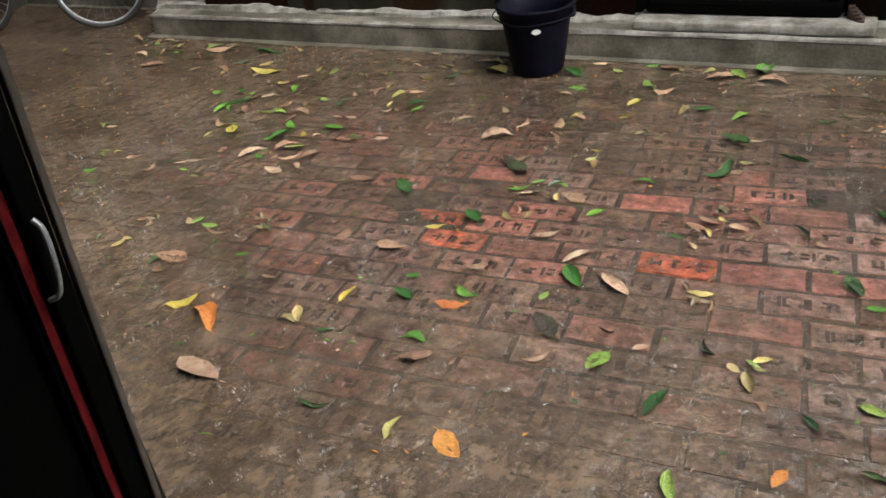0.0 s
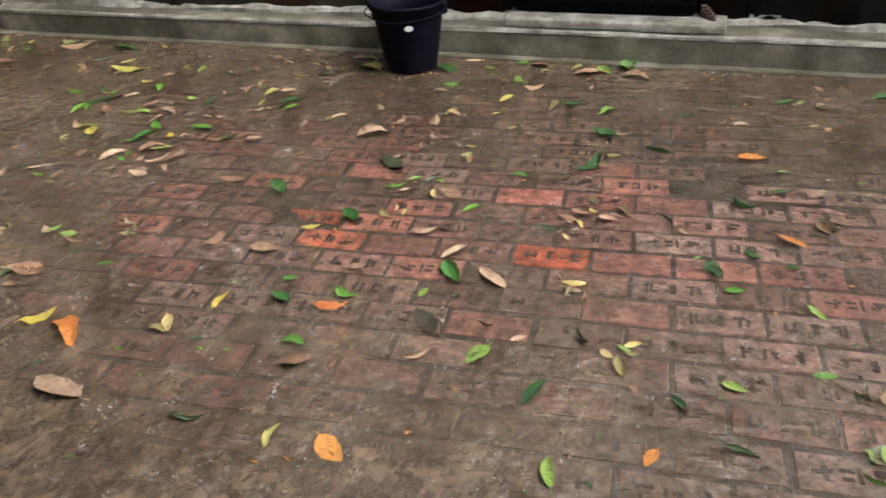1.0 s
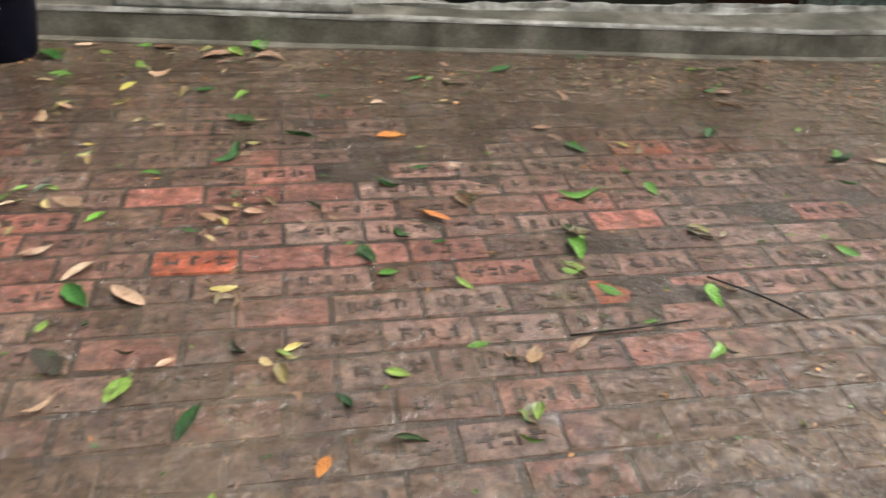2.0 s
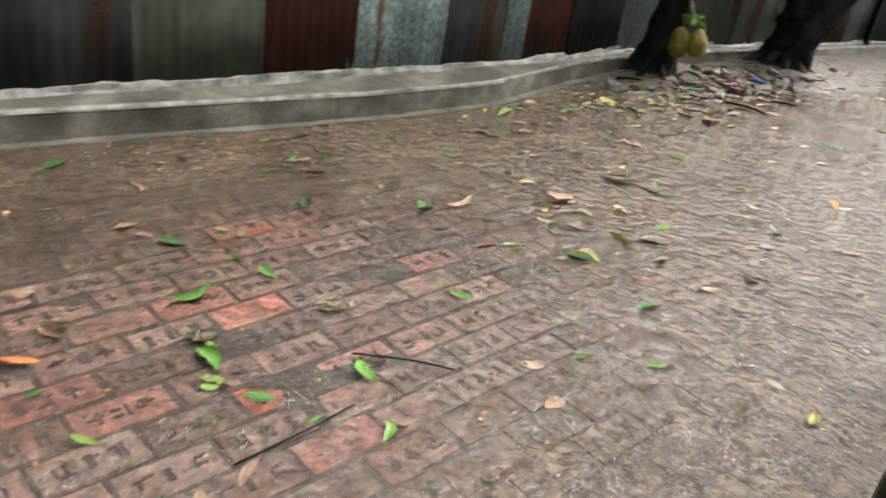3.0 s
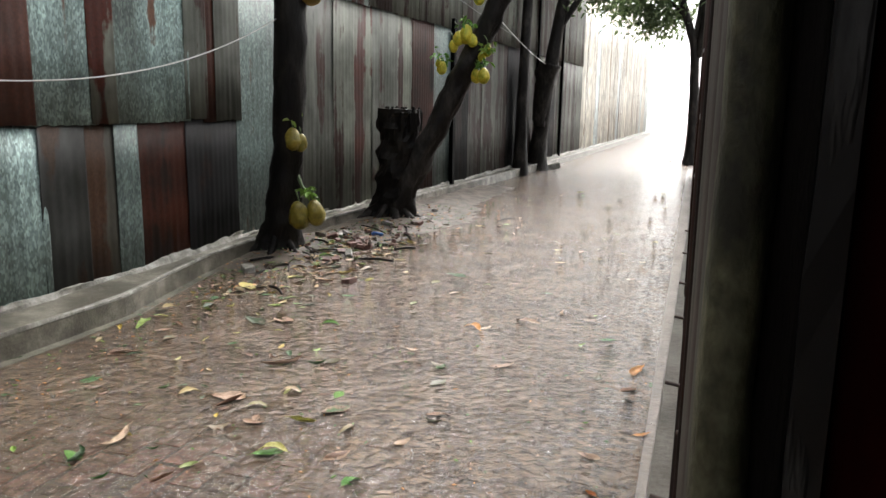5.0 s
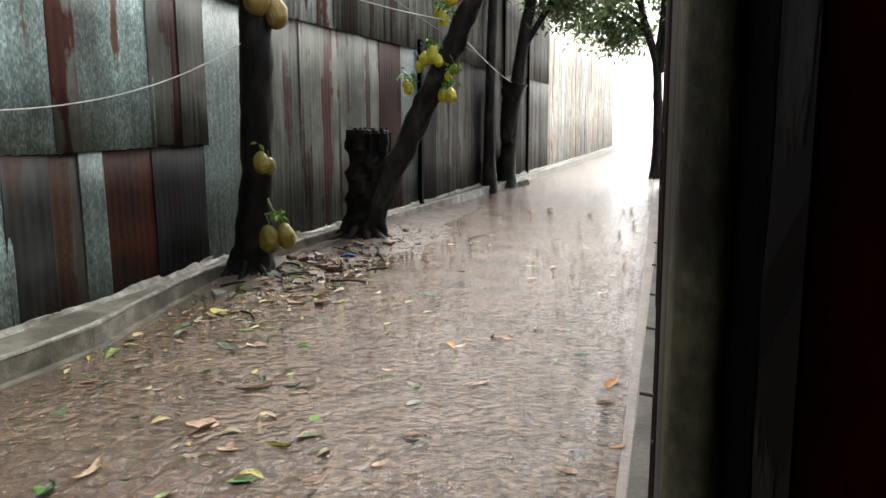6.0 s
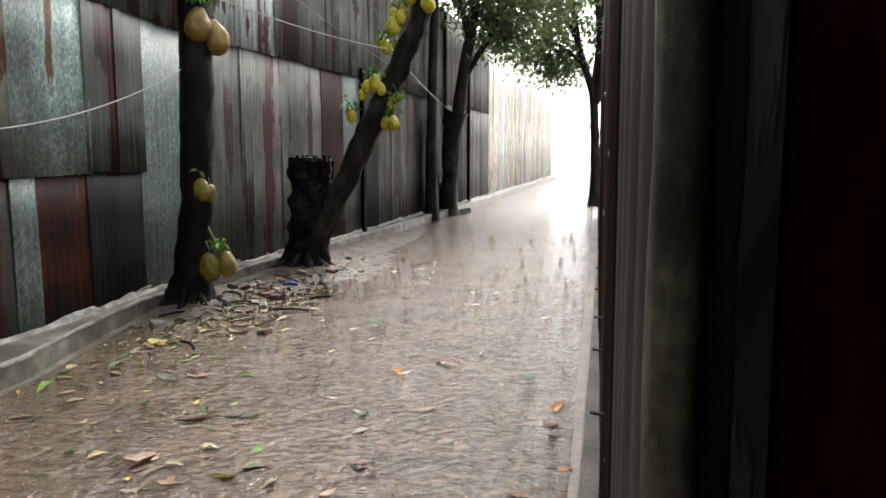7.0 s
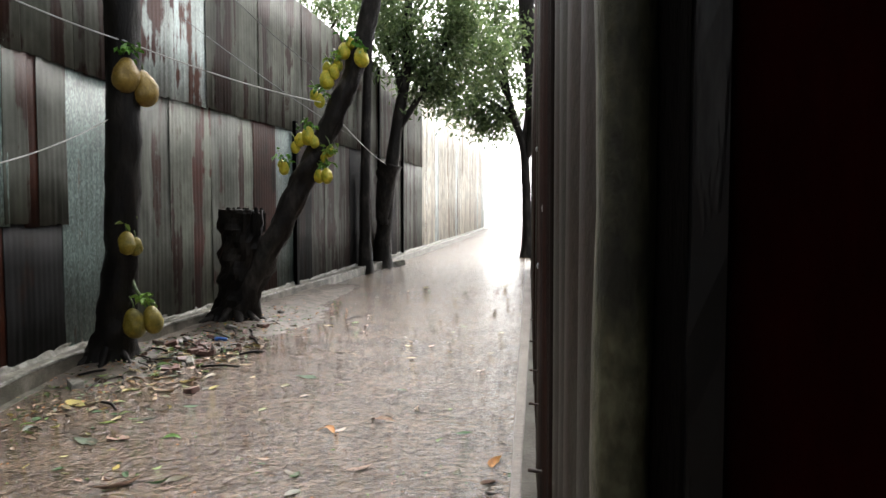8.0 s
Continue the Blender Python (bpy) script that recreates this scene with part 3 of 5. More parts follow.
# ---- corrugated sheets ----
def sheet(name, p0, p1, z0, z1, material, parent, pitch=0.076, amp=0.0009, lift=0.0, label="", lean=0.0):
    """One corrugated sheet from p0 to p1 in plan, facing the lane (to the right of p0 to p1)."""
    d = Vector((p1[0] - p0[0], p1[1] - p0[1], 0))
    n = max(8, int(d.length / pitch * 8))
    nor = Vector((d.y, -d.x, 0)).normalized()
    ph = random.random() * 6
    bm = bmesh.new()
    zs = [z0 + 0.012 * random.uniform(-1, 1), (z0 * 2 + z1) / 3, (z0 + z1 * 2) / 3, z1]
    layers = []
    for back in (0, 1):
        cols = []
        for i in range(n + 1):
            u = i / n
            off = amp * math.sin(ph + u * d.length / pitch * 2 * math.pi) + lift - 0.002 * back
            col = []
            for j, z in enumerate(zs):
                bow = 0.010 * noise.noise((p0[1] + u * d.length * 2.0, z * 1.3, lift * 50)) + lean * (z - z0)
                tear = 0.02 * abs(noise.noise((p0[1] * 3 + u * d.length * 9, z0 * 7, 0))) if j == 0 else 0
                q = nor * (off + bow) + d * (u - 0.5)
                col.append(bm.verts.new((q.x, q.y, z - z0 + tear)))
            cols.append(col)
        layers.append(cols)
    f, b = layers
    for i in range(n):
        for j in range(3):
            bm.faces.new((f[i][j], f[i][j + 1], f[i + 1][j + 1], f[i + 1][j]))
            bm.faces.new((b[i][j], b[i + 1][j], b[i + 1][j + 1], b[i][j + 1]))
        bm.faces.new((f[i][0], f[i + 1][0], b[i + 1][0], b[i][0]))
        bm.faces.new((f[i][3], b[i][3], b[i + 1][3], f[i + 1][3]))
    for i in (0, n):
        for j in range(3):
            bm.faces.new((f[i][j], b[i][j], b[i][j + 1], f[i][j + 1]))
    bmesh.ops.recalc_face_normals(bm, faces=bm.faces)
    ob = part(name, bm, material, parent, label, smooth=True)
    ob.location = ((p0[0] + p1[0]) / 2, (p0[1] + p1[1]) / 2, z0)
    return ob


wall_left = thing("wall_left", "tall patched wall of grey and rusted corrugated iron sheets", "wall", kind="structure")
TIER_LOW = [(1.1, 1.66, "black"), (1.66, 2.19, "grime"), (2.19, 2.93, "dull"), (2.93, 3.47, "redrust"), (3.47, 4.19, "galv"), (4.19, 4.5, "grime"), (4.5, 4.82, "brownish"), (4.82, 5.0, "galv2"), (5.0, 5.62, "redrust"), (5.62, 6.36, "black")]
TIER_MID = [(1.1, 1.8, "dull"), (1.8, 2.6, "rust"), (2.6, 3.4, "galv2"), (3.4, 4.12, "rust"), (4.12, 4.62, "galv"), (4.62, 4.8, "streak"), (4.8, 5.63, "galv"), (5.63, 5.88, "greyiron"), (5.88, 6.06, "redrust"), (6.06, 6.42, "greyiron")]
TIER_FULL = [(6.4, 7.1, "galv2"), (7.1, 7.75, "greyiron"), (7.75, 8.2, "greyiron"), (8.2, 8.62, "dull"), (8.62, 9.12, "streak"), (9.12, 9.75, "greyiron"), (9.75, 10.25, "dull"), (10.25, 10.9, "rustdark"), (10.9, 11.55, "galv2"), (11.66, 12.4, "black"), (12.4, 13.15, "dull2"), (13.15, 13.9, "dull"),
             (13.9, 14.7, "dull2"), (14.7, 15.5, "black"), (15.5, 16.3, "dull"), (16.3, 17.1, "dull2"), (17.1, 17.9, "dull"), (17.9, 18.7, "black"), (18.7, 19.5, "dull2"), (19.5, 20.3, "dull"), (20.3, 21.1, "dull2"), (21.1, 22.0, "dull")]
TIER_TOP = [(5.0, 5.8, "dull2"), (5.8, 6.6, "dull"), (6.6, 7.1, "dull2"), (7.1, 7.65, "dull"), (7.65, 8.25, "palerust"), (8.25, 8.99, "pale"), (8.99, 9.7, "dull2"), (9.7, 10.4, "dull"), (10.4, 11.2, "dull2"), (11.2, 12.0, "dull"), (12.0, 12.8, "dull2"), (12.8, 13.6, "dull"), (13.6, 14.4, "dull2"), (14.4, 15.2, "dull"),
            (15.2, 16.0, "dull2"), (16.0, 16.8, "dull"), (16.8, 17.6, "dull2"), (17.6, 18.4, "dull"), (18.4, 19.2, "dull2"), (19.2, 20.0, "dull"), (20.0, 20.9, "dull2"), (20.9, 22.0, "dull")]
y = -9.0
while y < -0.2:
    e = min(y + 0.74, -0.04)
    TIER_LOW.append((y, e, random.choice(["brownish", "dull2", "rustdark", "brownish"])))
    TIER_MID.append((y, e, random.choice(["dull", "dull2", "streak", "black"])))
    y = e
y = -9.0
while y < 4.9:
    e = min(y + 0.82, 5.0)
    TIER_TOP.append((y, e, random.choice(["dull", "dull2", "streak"])))
    y = e
for tier, z0, z1, lift in ((TIER_LOW, 0.15, 1.17, 0.0), (TIER_MID, 1.14, 2.4, 0.014), (TIER_FULL, 0.15, 2.42, 0.006), (TIER_TOP, 2.36, 4.25, 0.022)):
    for i, (a, b, m) in enumerate(sorted(tier)):
        o = 0.03 if z0 > 0.5 or i % 2 else 0.02
        sheet("sheet", (along(WALL, a - o), a - o), (along(WALL, b + o), b + o), z0 + random.uniform(-0.02, 0.01) * (z0 > 1), z1, m, wall_left, lift=lift + (0.006 if i % 2 else 0.0))
# backing that closes the wall behind its sheets
bm = bmesh.new()
rows = [[bm.verts.new((along(WALL, yy) - dx, yy, zz)) for dx, zz in ((0.06, 0.1), (0.06, 4.2), (0.12, 4.2), (0.12, 0.1))] for yy in [-9 + i for i in range(32)]]
for r0, r1 in zip(rows, rows[1:]):
    for k in range(4):
        bm.faces.new((r0[k], r0[(k + 1) % 4], r1[(k + 1) % 4], r1[k]))
bmesh.ops.recalc_face_normals(bm, faces=bm.faces)
part("backing", bm, "black", wall_left)
bm = bmesh.new()
for yy in (11.6, 16.9, 19.3):
    box(bm, along(WALL, yy) + 0.01, yy - 0.045, 0.1, along(WALL, yy) + 0.07, yy + 0.045, 2.5 if yy < 12 else 4.2, 0.006)
part("post", bm, "steel", wall_left)

# far fence: brightness of rain haze is put into its pale sheets
fence = thing("wall_far", "weathered corrugated iron fence, paled in colour for rain haze", "fence", kind="structure")
y = 22.0
while y < 41.9:
    e = min(y + 0.83, 42.0)
    sheet("sheet", (along(WALL, y - 0.03), y - 0.03), (along(WALL, e + 0.03), e + 0.03), 0.1, 4.5 + 0.04 * (y - 22), random.choice(["cream", "cream", "cream", "pale"]), fence, lift=random.choice([0, 0.012]))
    y = e


# ---- the door in the far wall ----
def far_door():
    door = thing("door_1", "grey sheet-metal door with a thick black bottom rail, shut", "door", -3.72, 0.44, 0.2, kind="structure")
    bm = bmesh.new()
    box(bm, -0.03, -0.40, 0.07, 0.0, 0.40, 1.95, 0.006)
    part("panel", bm, "dull", door)
    for nm, s in (("rail", (-0.05, -0.47, 0.0, 0.03, 0.45, 0.075)), ("rail", (-0.05, -0.47, 1.95, 0.03, 0.45, 2.02)), ("stile", (-0.05, -0.47, 0.075, 0.03, -0.40, 1.95)), ("stile", (-0.05, 0.39, 0.075, 0.03, 0.45, 1.95))):
        bm = bmesh.new()
        box(bm, *s, 0.022)
        part(nm, bm, "steel", door)
    bm = bmesh.new()
    for k in range(5):
        box(bm, -0.02, 0.47 + 0.012 * k, -0.03 - 0.012 * k, 0.02 + 0.015 * k, 0.50 + 0.012 * k, 0.05 - 0.012 * k, 0.004)
    part("hinge", bm, "iron", door, "rusty bent hinge")
    bm = bmesh.new()
    box(bm, -0.10, -0.50, -0.05, 0.16, 0.60, -0.005, 0.012)
    tagged(part("threshold", bm, "mortar"), "smooth worn concrete threshold under the door", "threshold", kind="structure").location = (-3.72, 0.44, 0.2)
    for z0, z1 in ((2.22, 2.4),):
        sheet("sheet", (along(WALL, -0.06), -0.06), (along(WALL, 1.12), 1.12), z0, z1 + 0.2, "dull", wall_left, lift=0.01)
    sheet("sheet", (along(WALL, 0.9), 0.9), (along(WALL, 1.14), 1.14), 0.15, 2.4, "black", wall_left, lift=0.01)


far_door()


# ---- bucket ----
def bucket():
    b = thing("bucket", "navy-black plastic bucket with a rolled rim standing on wet bricks", "bucket", -3.30, -0.48, 0.006)
    bm = bmesh.new()
    prof = [(0.0, 0.0), (0.125, 0.0), (0.133, 0.012), (0.172, 0.27), (0.174, 0.275), (0.184, 0.28), (0.186, 0.33), (0.20, 0.335), (0.203, 0.345), (0.196, 0.352), (0.182, 0.348), (0.168, 0.27), (0.128, 0.02), (0.0, 0.018)]
    rings = []
    for r, z in prof:
        rings.append([bm.verts.new((max(r, 0.001) * math.cos(2 * math.pi * k / 40), max(r, 0.001) * math.sin(2 * math.pi * k / 40), z)) for k in range(40)])
    for r0, r1 in zip(rings, rings[1:]):
        for k in range(40):
            bm.faces.new((r0[k], r0[(k + 1) % 40], r1[(k + 1) % 40], r1[k]))
    part("body", bm, "bucket", b, smooth=True)
    bm = bmesh.new()
    tube(bm, smooth_path([(0, -0.207, 0.31), (0.12, -0.18, 0.30), (0.208, 0.0, 0.285), (0.12, 0.18, 0.30), (0, 0.207, 0.31)], 5), 0.004, 6)
    part("handle", bm, "bucket", b, smooth=True)
    for s in (-1, 1):
        bm = bmesh.new()
        box(bm, -0.022, 0.184 * s - 0.012, 0.285, 0.022, 0.184 * s + 0.022 * s, 0.335, 0.006)
        part("lug", bm, "bucket", b)
    bm = bmesh.new()
    bmesh.ops.create_circle(bm, cap_ends=True, radius=0.022, segments=14)
    bmesh.ops.transform(bm, verts=bm.verts, matrix=pose(0.163, 0.065, 0.25, 0, 81, 22) @ Matrix.Diagonal((0.6, 1, 1, 1)) )
    bmesh.ops.solidify(bm, geom=bm.faces[:], thickness=0.001)
    part("sticker", bm, "white", b, "scuffed white oval sticker")


bucket()


# ---- bicycle leaning on the kerb ----
def bicycle():
    b = thing("bicycle", "old bicycle with thin black tyres leaning against the kerb", "bicycle", -3.66, -4.14, 0.0, 20)
    tilt = pose(0, 0, 0, 0, -14, 0)
    b.matrix_world = b.matrix_world @ tilt

    def wheel(cy, steer=0.0):
        bm = bmesh.new()
        circle = [(0, cy + 0.335 * math.cos(a), 0.345 + 0.335 * math.sin(a)) for a in [2 * math.pi * k / 48 for k in range(49)]]
        tube(bm, circle, 0.021, 8, cap=False)
        w = part("wheel", bm, "rubber", b, "thin black tyre", smooth=True)
        bm = bmesh.new()
        tube(bm, [(0, cy + 0.315 * math.cos(a), 0.345 + 0.315 * math.sin(a)) for a in [2 * math.pi * k / 48 for k in range(49)]], 0.010, 6, cap=False)
        part("rim", bm, "chrome", w, "dull steel rim", smooth=True)
        bm = bmesh.new()
        for k in range(28):
            a = 2 * math.pi * k / 28
            tube(bm, [(0.02 * (-1) ** k, cy + 0.02 * math.cos(a + 1), 0.345 + 0.02 * math.sin(a + 1)), (0, cy + 0.31 * math.cos(a), 0.345 + 0.31 * math.sin(a))], 0.001, 4)
        part("spokes", bm, "chrome", w)
        bm = bmesh.new()
        tube(bm, [(-0.04, cy, 0.345), (0.04, cy, 0.345)], 0.02, 10)
        part("hub", bm, "chrome", w)
        w.matrix_basis = pose(0, cy, 0, 0, 0, steer) @ pose(0, -cy, 0)

    wheel(0.0, 20)
    wheel(-1.06)
    for nm, pts, r in (("fork", [(0, 0, 0.345), (0, -0.09, 0.62), (0, -0.16, 0.88)], 0.012), ("down_tube", [(0, -0.14, 0.8), (0, -0.6, 0.3)], 0.016), ("top_tube", [(0, -0.15, 0.85), (0, -0.75, 0.86)], 0.014), ("seat_tube", [(0, -0.6, 0.3), (0, -0.76, 0.95)], 0.015),
                       ("chain_stay", [(0, -0.6, 0.3), (0, -1.06, 0.345)], 0.010), ("seat_stay", [(0, -0.75, 0.84), (0, -1.06, 0.345)], 0.008), ("handlebar", [(-0.24, -0.3, 0.98), (-0.2, -0.16, 1.0), (0, -0.16, 0.95), (0.2, -0.16, 1.0), (0.24, -0.3, 0.98)], 0.011)):
        bm = bmesh.new()
        tube(bm, pts, r, 8)
        part(nm, bm, "steel", b, smooth=True)
    bm = bmesh.new()
    box(bm, -0.07, -0.92, 0.95, 0.07, -0.66, 1.0, 0.02)
    part("saddle", bm, "rubber", b)


bicycle()

# ---- near wall, its doorway and the dark room behind it ----
wall_right = thing("wall_right", "dark mouldy corrugated iron wall beside the doorway", "wall", kind="structure")
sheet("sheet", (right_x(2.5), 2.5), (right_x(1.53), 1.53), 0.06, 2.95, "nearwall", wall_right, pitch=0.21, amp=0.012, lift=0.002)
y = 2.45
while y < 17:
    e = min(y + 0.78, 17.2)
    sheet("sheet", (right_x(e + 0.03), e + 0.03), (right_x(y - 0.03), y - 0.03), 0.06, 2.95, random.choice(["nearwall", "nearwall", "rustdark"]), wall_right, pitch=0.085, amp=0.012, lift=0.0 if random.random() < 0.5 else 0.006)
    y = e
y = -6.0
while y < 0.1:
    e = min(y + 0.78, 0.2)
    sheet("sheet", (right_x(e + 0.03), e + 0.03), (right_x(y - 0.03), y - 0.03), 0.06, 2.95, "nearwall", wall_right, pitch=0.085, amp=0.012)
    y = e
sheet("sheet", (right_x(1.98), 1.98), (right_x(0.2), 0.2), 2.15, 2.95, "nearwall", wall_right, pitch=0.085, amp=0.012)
bm = bmesh.new()
box(bm, -0.02, 1.62, 0.0, 0.04, 17.2, 2.9)
box(bm, -0.02, -6, 0.0, 0.04, 0.16, 2.9)
box(bm, -0.02, 0.16, 2.15, 0.04, 1.52, 2.9)
for v in bm.verts:
    v.co.x += right_x(v.co.y) + 0.045
part("backing", bm, "black", wall_right)


def doorway():
    d = thing("doorway_frame", "black steel doorway frame set in the iron wall", "door frame", right_x(0.85), 0.85, 0.0, 5.03, kind="structure")
    # far jamb: rounded mouldy post, a near-black strip painted as a shaded gap, a batten with peeling paint and a red
    # board inside
    bm = bmesh.new()
    tube(bm, [(0, 0, 0.075 * k) for k in range(30)], 0.5, 20)
    for v in bm.verts:
        x, y = v.co.x, v.co.y
        k = 0.5 / max(abs(x), abs(y)) * 0.72 + 0.28
        wob = 0.0035 * noise.noise((x * 2, 3.0, v.co.z * 5)) + 0.002 * noise.noise((x * 3, 9.0, v.co.z * 19))
        v.co.x, v.co.y = -0.194 + x * k * 0.034 + wob, 1.545 + y * k * 0.09
    inv = d.matrix_world.inverted()

    def piece(nm, bm, m, label=""):
        part(nm, bm, m, d, label, smooth=nm == "jamb_post").matrix_parent_inverse = inv

    piece("jamb_post", bm, "plank", "mouldy olive-grey rounded jamb post")
    for nm, s, m, bv, label in (("recess", (-0.182, 1.52, 0.0, -0.158, 1.60, 2.15), "darkwood", 0.003, ""), ("red_board", (-0.138, 1.515, 0.0, 0.02, 1.55, 2.15), "darkred", 0.004, "red painted board, darkened for the shade inside")):
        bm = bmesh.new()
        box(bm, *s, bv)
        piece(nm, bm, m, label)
    bm = bmesh.new()
    rows = []
    for k in range(44):
        z = 2.15 * k / 43
        q = 0.004 * noise.noise((z * 3, 0, 4)) + 0.002 * noise.noise((z * 13, 0, 7))
        rows.append([bm.verts.new(c) for c in ((-0.158 + q, 1.508 + q, z), (-0.1395, 1.505 - q, z), (-0.1395, 1.56, z), (-0.158, 1.56, z))])
    for r0, r1 in zip(rows, rows[1:]):
        for k in range(4):
            bm.faces.new((r0[k], r0[(k + 1) % 4], r1[(k + 1) % 4], r1[k]))
    bm.faces.new(rows[0][::-1])
    bm.faces.new(rows[-1])
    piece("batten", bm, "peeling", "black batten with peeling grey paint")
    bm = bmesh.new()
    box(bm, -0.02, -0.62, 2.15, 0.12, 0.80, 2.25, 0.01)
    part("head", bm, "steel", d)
    bm = bmesh.new()
    box(bm, -0.06, -0.70, -0.02, 0.25, 0.75, 0.03, 0.012)
    tagged(part("threshold", bm, "concrete"), "worn concrete threshold of the doorway", "threshold", kind="structure").matrix_world = pose(right_x(0.85) + 0.06, 0.85, 0, 0, 0, 5.03)


doorway()


def open_leaf():
    """The black steel door leaf, folded back at the near side, hanging askew."""
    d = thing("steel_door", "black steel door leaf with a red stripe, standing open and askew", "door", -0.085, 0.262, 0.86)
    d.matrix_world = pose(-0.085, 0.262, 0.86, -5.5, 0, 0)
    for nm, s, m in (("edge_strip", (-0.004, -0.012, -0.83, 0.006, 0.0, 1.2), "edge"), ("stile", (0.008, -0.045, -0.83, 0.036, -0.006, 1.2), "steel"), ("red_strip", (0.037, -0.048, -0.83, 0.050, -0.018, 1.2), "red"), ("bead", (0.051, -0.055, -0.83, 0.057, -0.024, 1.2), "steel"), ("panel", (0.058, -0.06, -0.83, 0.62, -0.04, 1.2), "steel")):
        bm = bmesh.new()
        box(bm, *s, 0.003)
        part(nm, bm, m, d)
    bm = bmesh.new()
    tube(bm, smooth_path([(0.030, 0.0, 0.18), (0.027, 0.008, 0.165), (0.03, 0.010, 0.12), (0.034, 0.006, 0.09), (0.04, -0.006, 0.08)], 4), 0.0035, 8)
    part("latch", bm, "chrome", d, "pale curved latch", smooth=True)
    bm = bmesh.new()
    bmesh.ops.create_uvsphere(bm, u_segments=14, v_segments=10, radius=0.022)
    bmesh.ops.transform(bm, verts=bm.verts, matrix=Matrix.Translation((0.11, -0.025, 0.2)) @ Matrix.Diagonal((0.8, 0.8, 1.3, 1)))
    part("knob", bm, "chrome", d, "grey-blue metal knob", smooth=True)


open_leaf()

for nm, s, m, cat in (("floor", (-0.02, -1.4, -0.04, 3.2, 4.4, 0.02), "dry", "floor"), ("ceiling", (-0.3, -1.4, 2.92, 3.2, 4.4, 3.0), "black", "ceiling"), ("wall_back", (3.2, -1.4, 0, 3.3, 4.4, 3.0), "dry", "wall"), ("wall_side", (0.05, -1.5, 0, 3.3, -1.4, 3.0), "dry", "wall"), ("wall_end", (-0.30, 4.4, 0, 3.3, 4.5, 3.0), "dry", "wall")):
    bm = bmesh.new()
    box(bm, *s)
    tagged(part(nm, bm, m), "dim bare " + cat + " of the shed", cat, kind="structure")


def bolts():
    for y, z, ln in ((2.3, 0.648, 0.075), (3.0, 0.605, 0.07), (3.8, 0.57, 0.065), (4.6, 0.52, 0.06), (5.6, 0.48, 0.06), (6.6, 0.46, 0.055), (2.5, 0.50, 0.02), (2.75, 0.58, 0.015)):
        t = thing("bolt", "rusty iron bolt sticking out of the corrugated wall", "bolt", right_x(y) + 0.01, y, z, 5, group="bolts in the near wall")
        bm = bmesh.new()
        ln = 0.6 * ln + 0.02
        tube(bm, [(0.03, 0, 0.004), (-ln * 0.5, 0, 0.0), (-ln, 0.004, 0.003)], [0.006, 0.005, 0.0055], 8)
        part("shank", bm, "iron", t, smooth=True)
        bm = bmesh.new()
        tube(bm, [(-0.022, 0, 0), (-0.014, 0, 0)], 0.011, 6)
        part("nut", bm, "iron", t)
    for y, z in ((3.2, 1.27), (4.4, 1.02), (5.5, 1.6)):
        t = thing("washer_nail", "roofing nail with a pale domed washer", "nail", right_x(y) - 0.012, y, z, 5, group="roofing nails")
        bm = bmesh.new()
        bmesh.ops.create_uvsphere(bm, u_segments=10, v_segments=6, radius=0.014)
        bmesh.ops.transform(bm, verts=bm.verts, matrix=Matrix.Diagonal((0.6, 1, 1, 1)))
        part("washer", bm, "chrome", t, smooth=True)


bolts()

# ---- unseen plain iron wall, added to close the lane behind and cut its light ----
bm = bmesh.new()
box(bm, -4.6, -5.8, 0.0, 0.6, -5.7, 6.0)
tagged(part("wall_south", bm, "dull2"), "unseen plain grimy iron wall added to close and darken the lane", "wall", kind="structure")

# ---- unseen plain iron roof, added to shade the blind end of the lane ----
bm = bmesh.new()
box(bm, -2.5, -5.7, 2.66, 0.6, -0.7, 2.72)
tagged(part("porch_roof", bm, "black"), "plain iron roof added out of view to shade the blind end", "roof", kind="structure")

# ---- concrete apron along the near wall ----
AY = [-6 + 0.3 * i for i in range(78)]
strip_sheet("apron", lambda y: right_x(y) - 0.085 + 0.005 * noise.noise((0, y * 3, 1)) + 0.010 * (y - 4), lambda y: right_x(y) + 0.06, AY, 0.04, "slab", "raised concrete apron along the near wall", "apron", 0.08)
strip_sheet("apron_edge", lambda y: right_x(y) - 0.20 + 0.03 * noise.noise((0, y * 1.3, 2)) + 0.010 * (y - 4), lambda y: right_x(y) - 0.092 + 0.010 * (y - 4), AY, 0.004, "earth", "low worn concrete strip beside the apron", "apron", 0.05)


# ---- trees ----
def leaf_cloud(bm, centre, size, count, leaf=0.13, hang=0.5, loose=0.20):
    """Single leaves gathered in ragged clumps round a centre."""
    clumps = [Vector((random.gauss(0, size[0] * 0.5), random.gauss(0, size[1] * 0.5), random.gauss(0, size[2] * 0.5))) for _ in range(max(6, count // 45))]
    for _ in range(count):
        c = Vector(centre) + random.choice(clumps) + Vector([random.gauss(0, loose) for _ in range(3)])
        m = Matrix.Translation(c) @ Euler((random.uniform(-0.7, 0.7) - hang, random.uniform(-0.6, 0.6), random.uniform(0, 6.3))).to_matrix().to_4x4()
        ln, w = leaf * random.uniform(0.7, 1.25), leaf * random.uniform(0.18, 0.27)
        v = [bm.verts.new(m @ Vector(p)) for p in ((0, 0, 0), (w, ln * 0.4, 0.012), (w * 0.7, ln * 0.75, 0.0), (0, ln, -0.02), (-w * 0.7, ln * 0.75, 0.0), (-w, ln * 0.4, 0.012), (0, ln * 0.5, -0.012))]
        for a, b in ((0, 1), (1, 2), (2, 3), (3, 4), (4, 5), (5, 0)):
            bm.faces.new((v[6], v[a], v[b]))


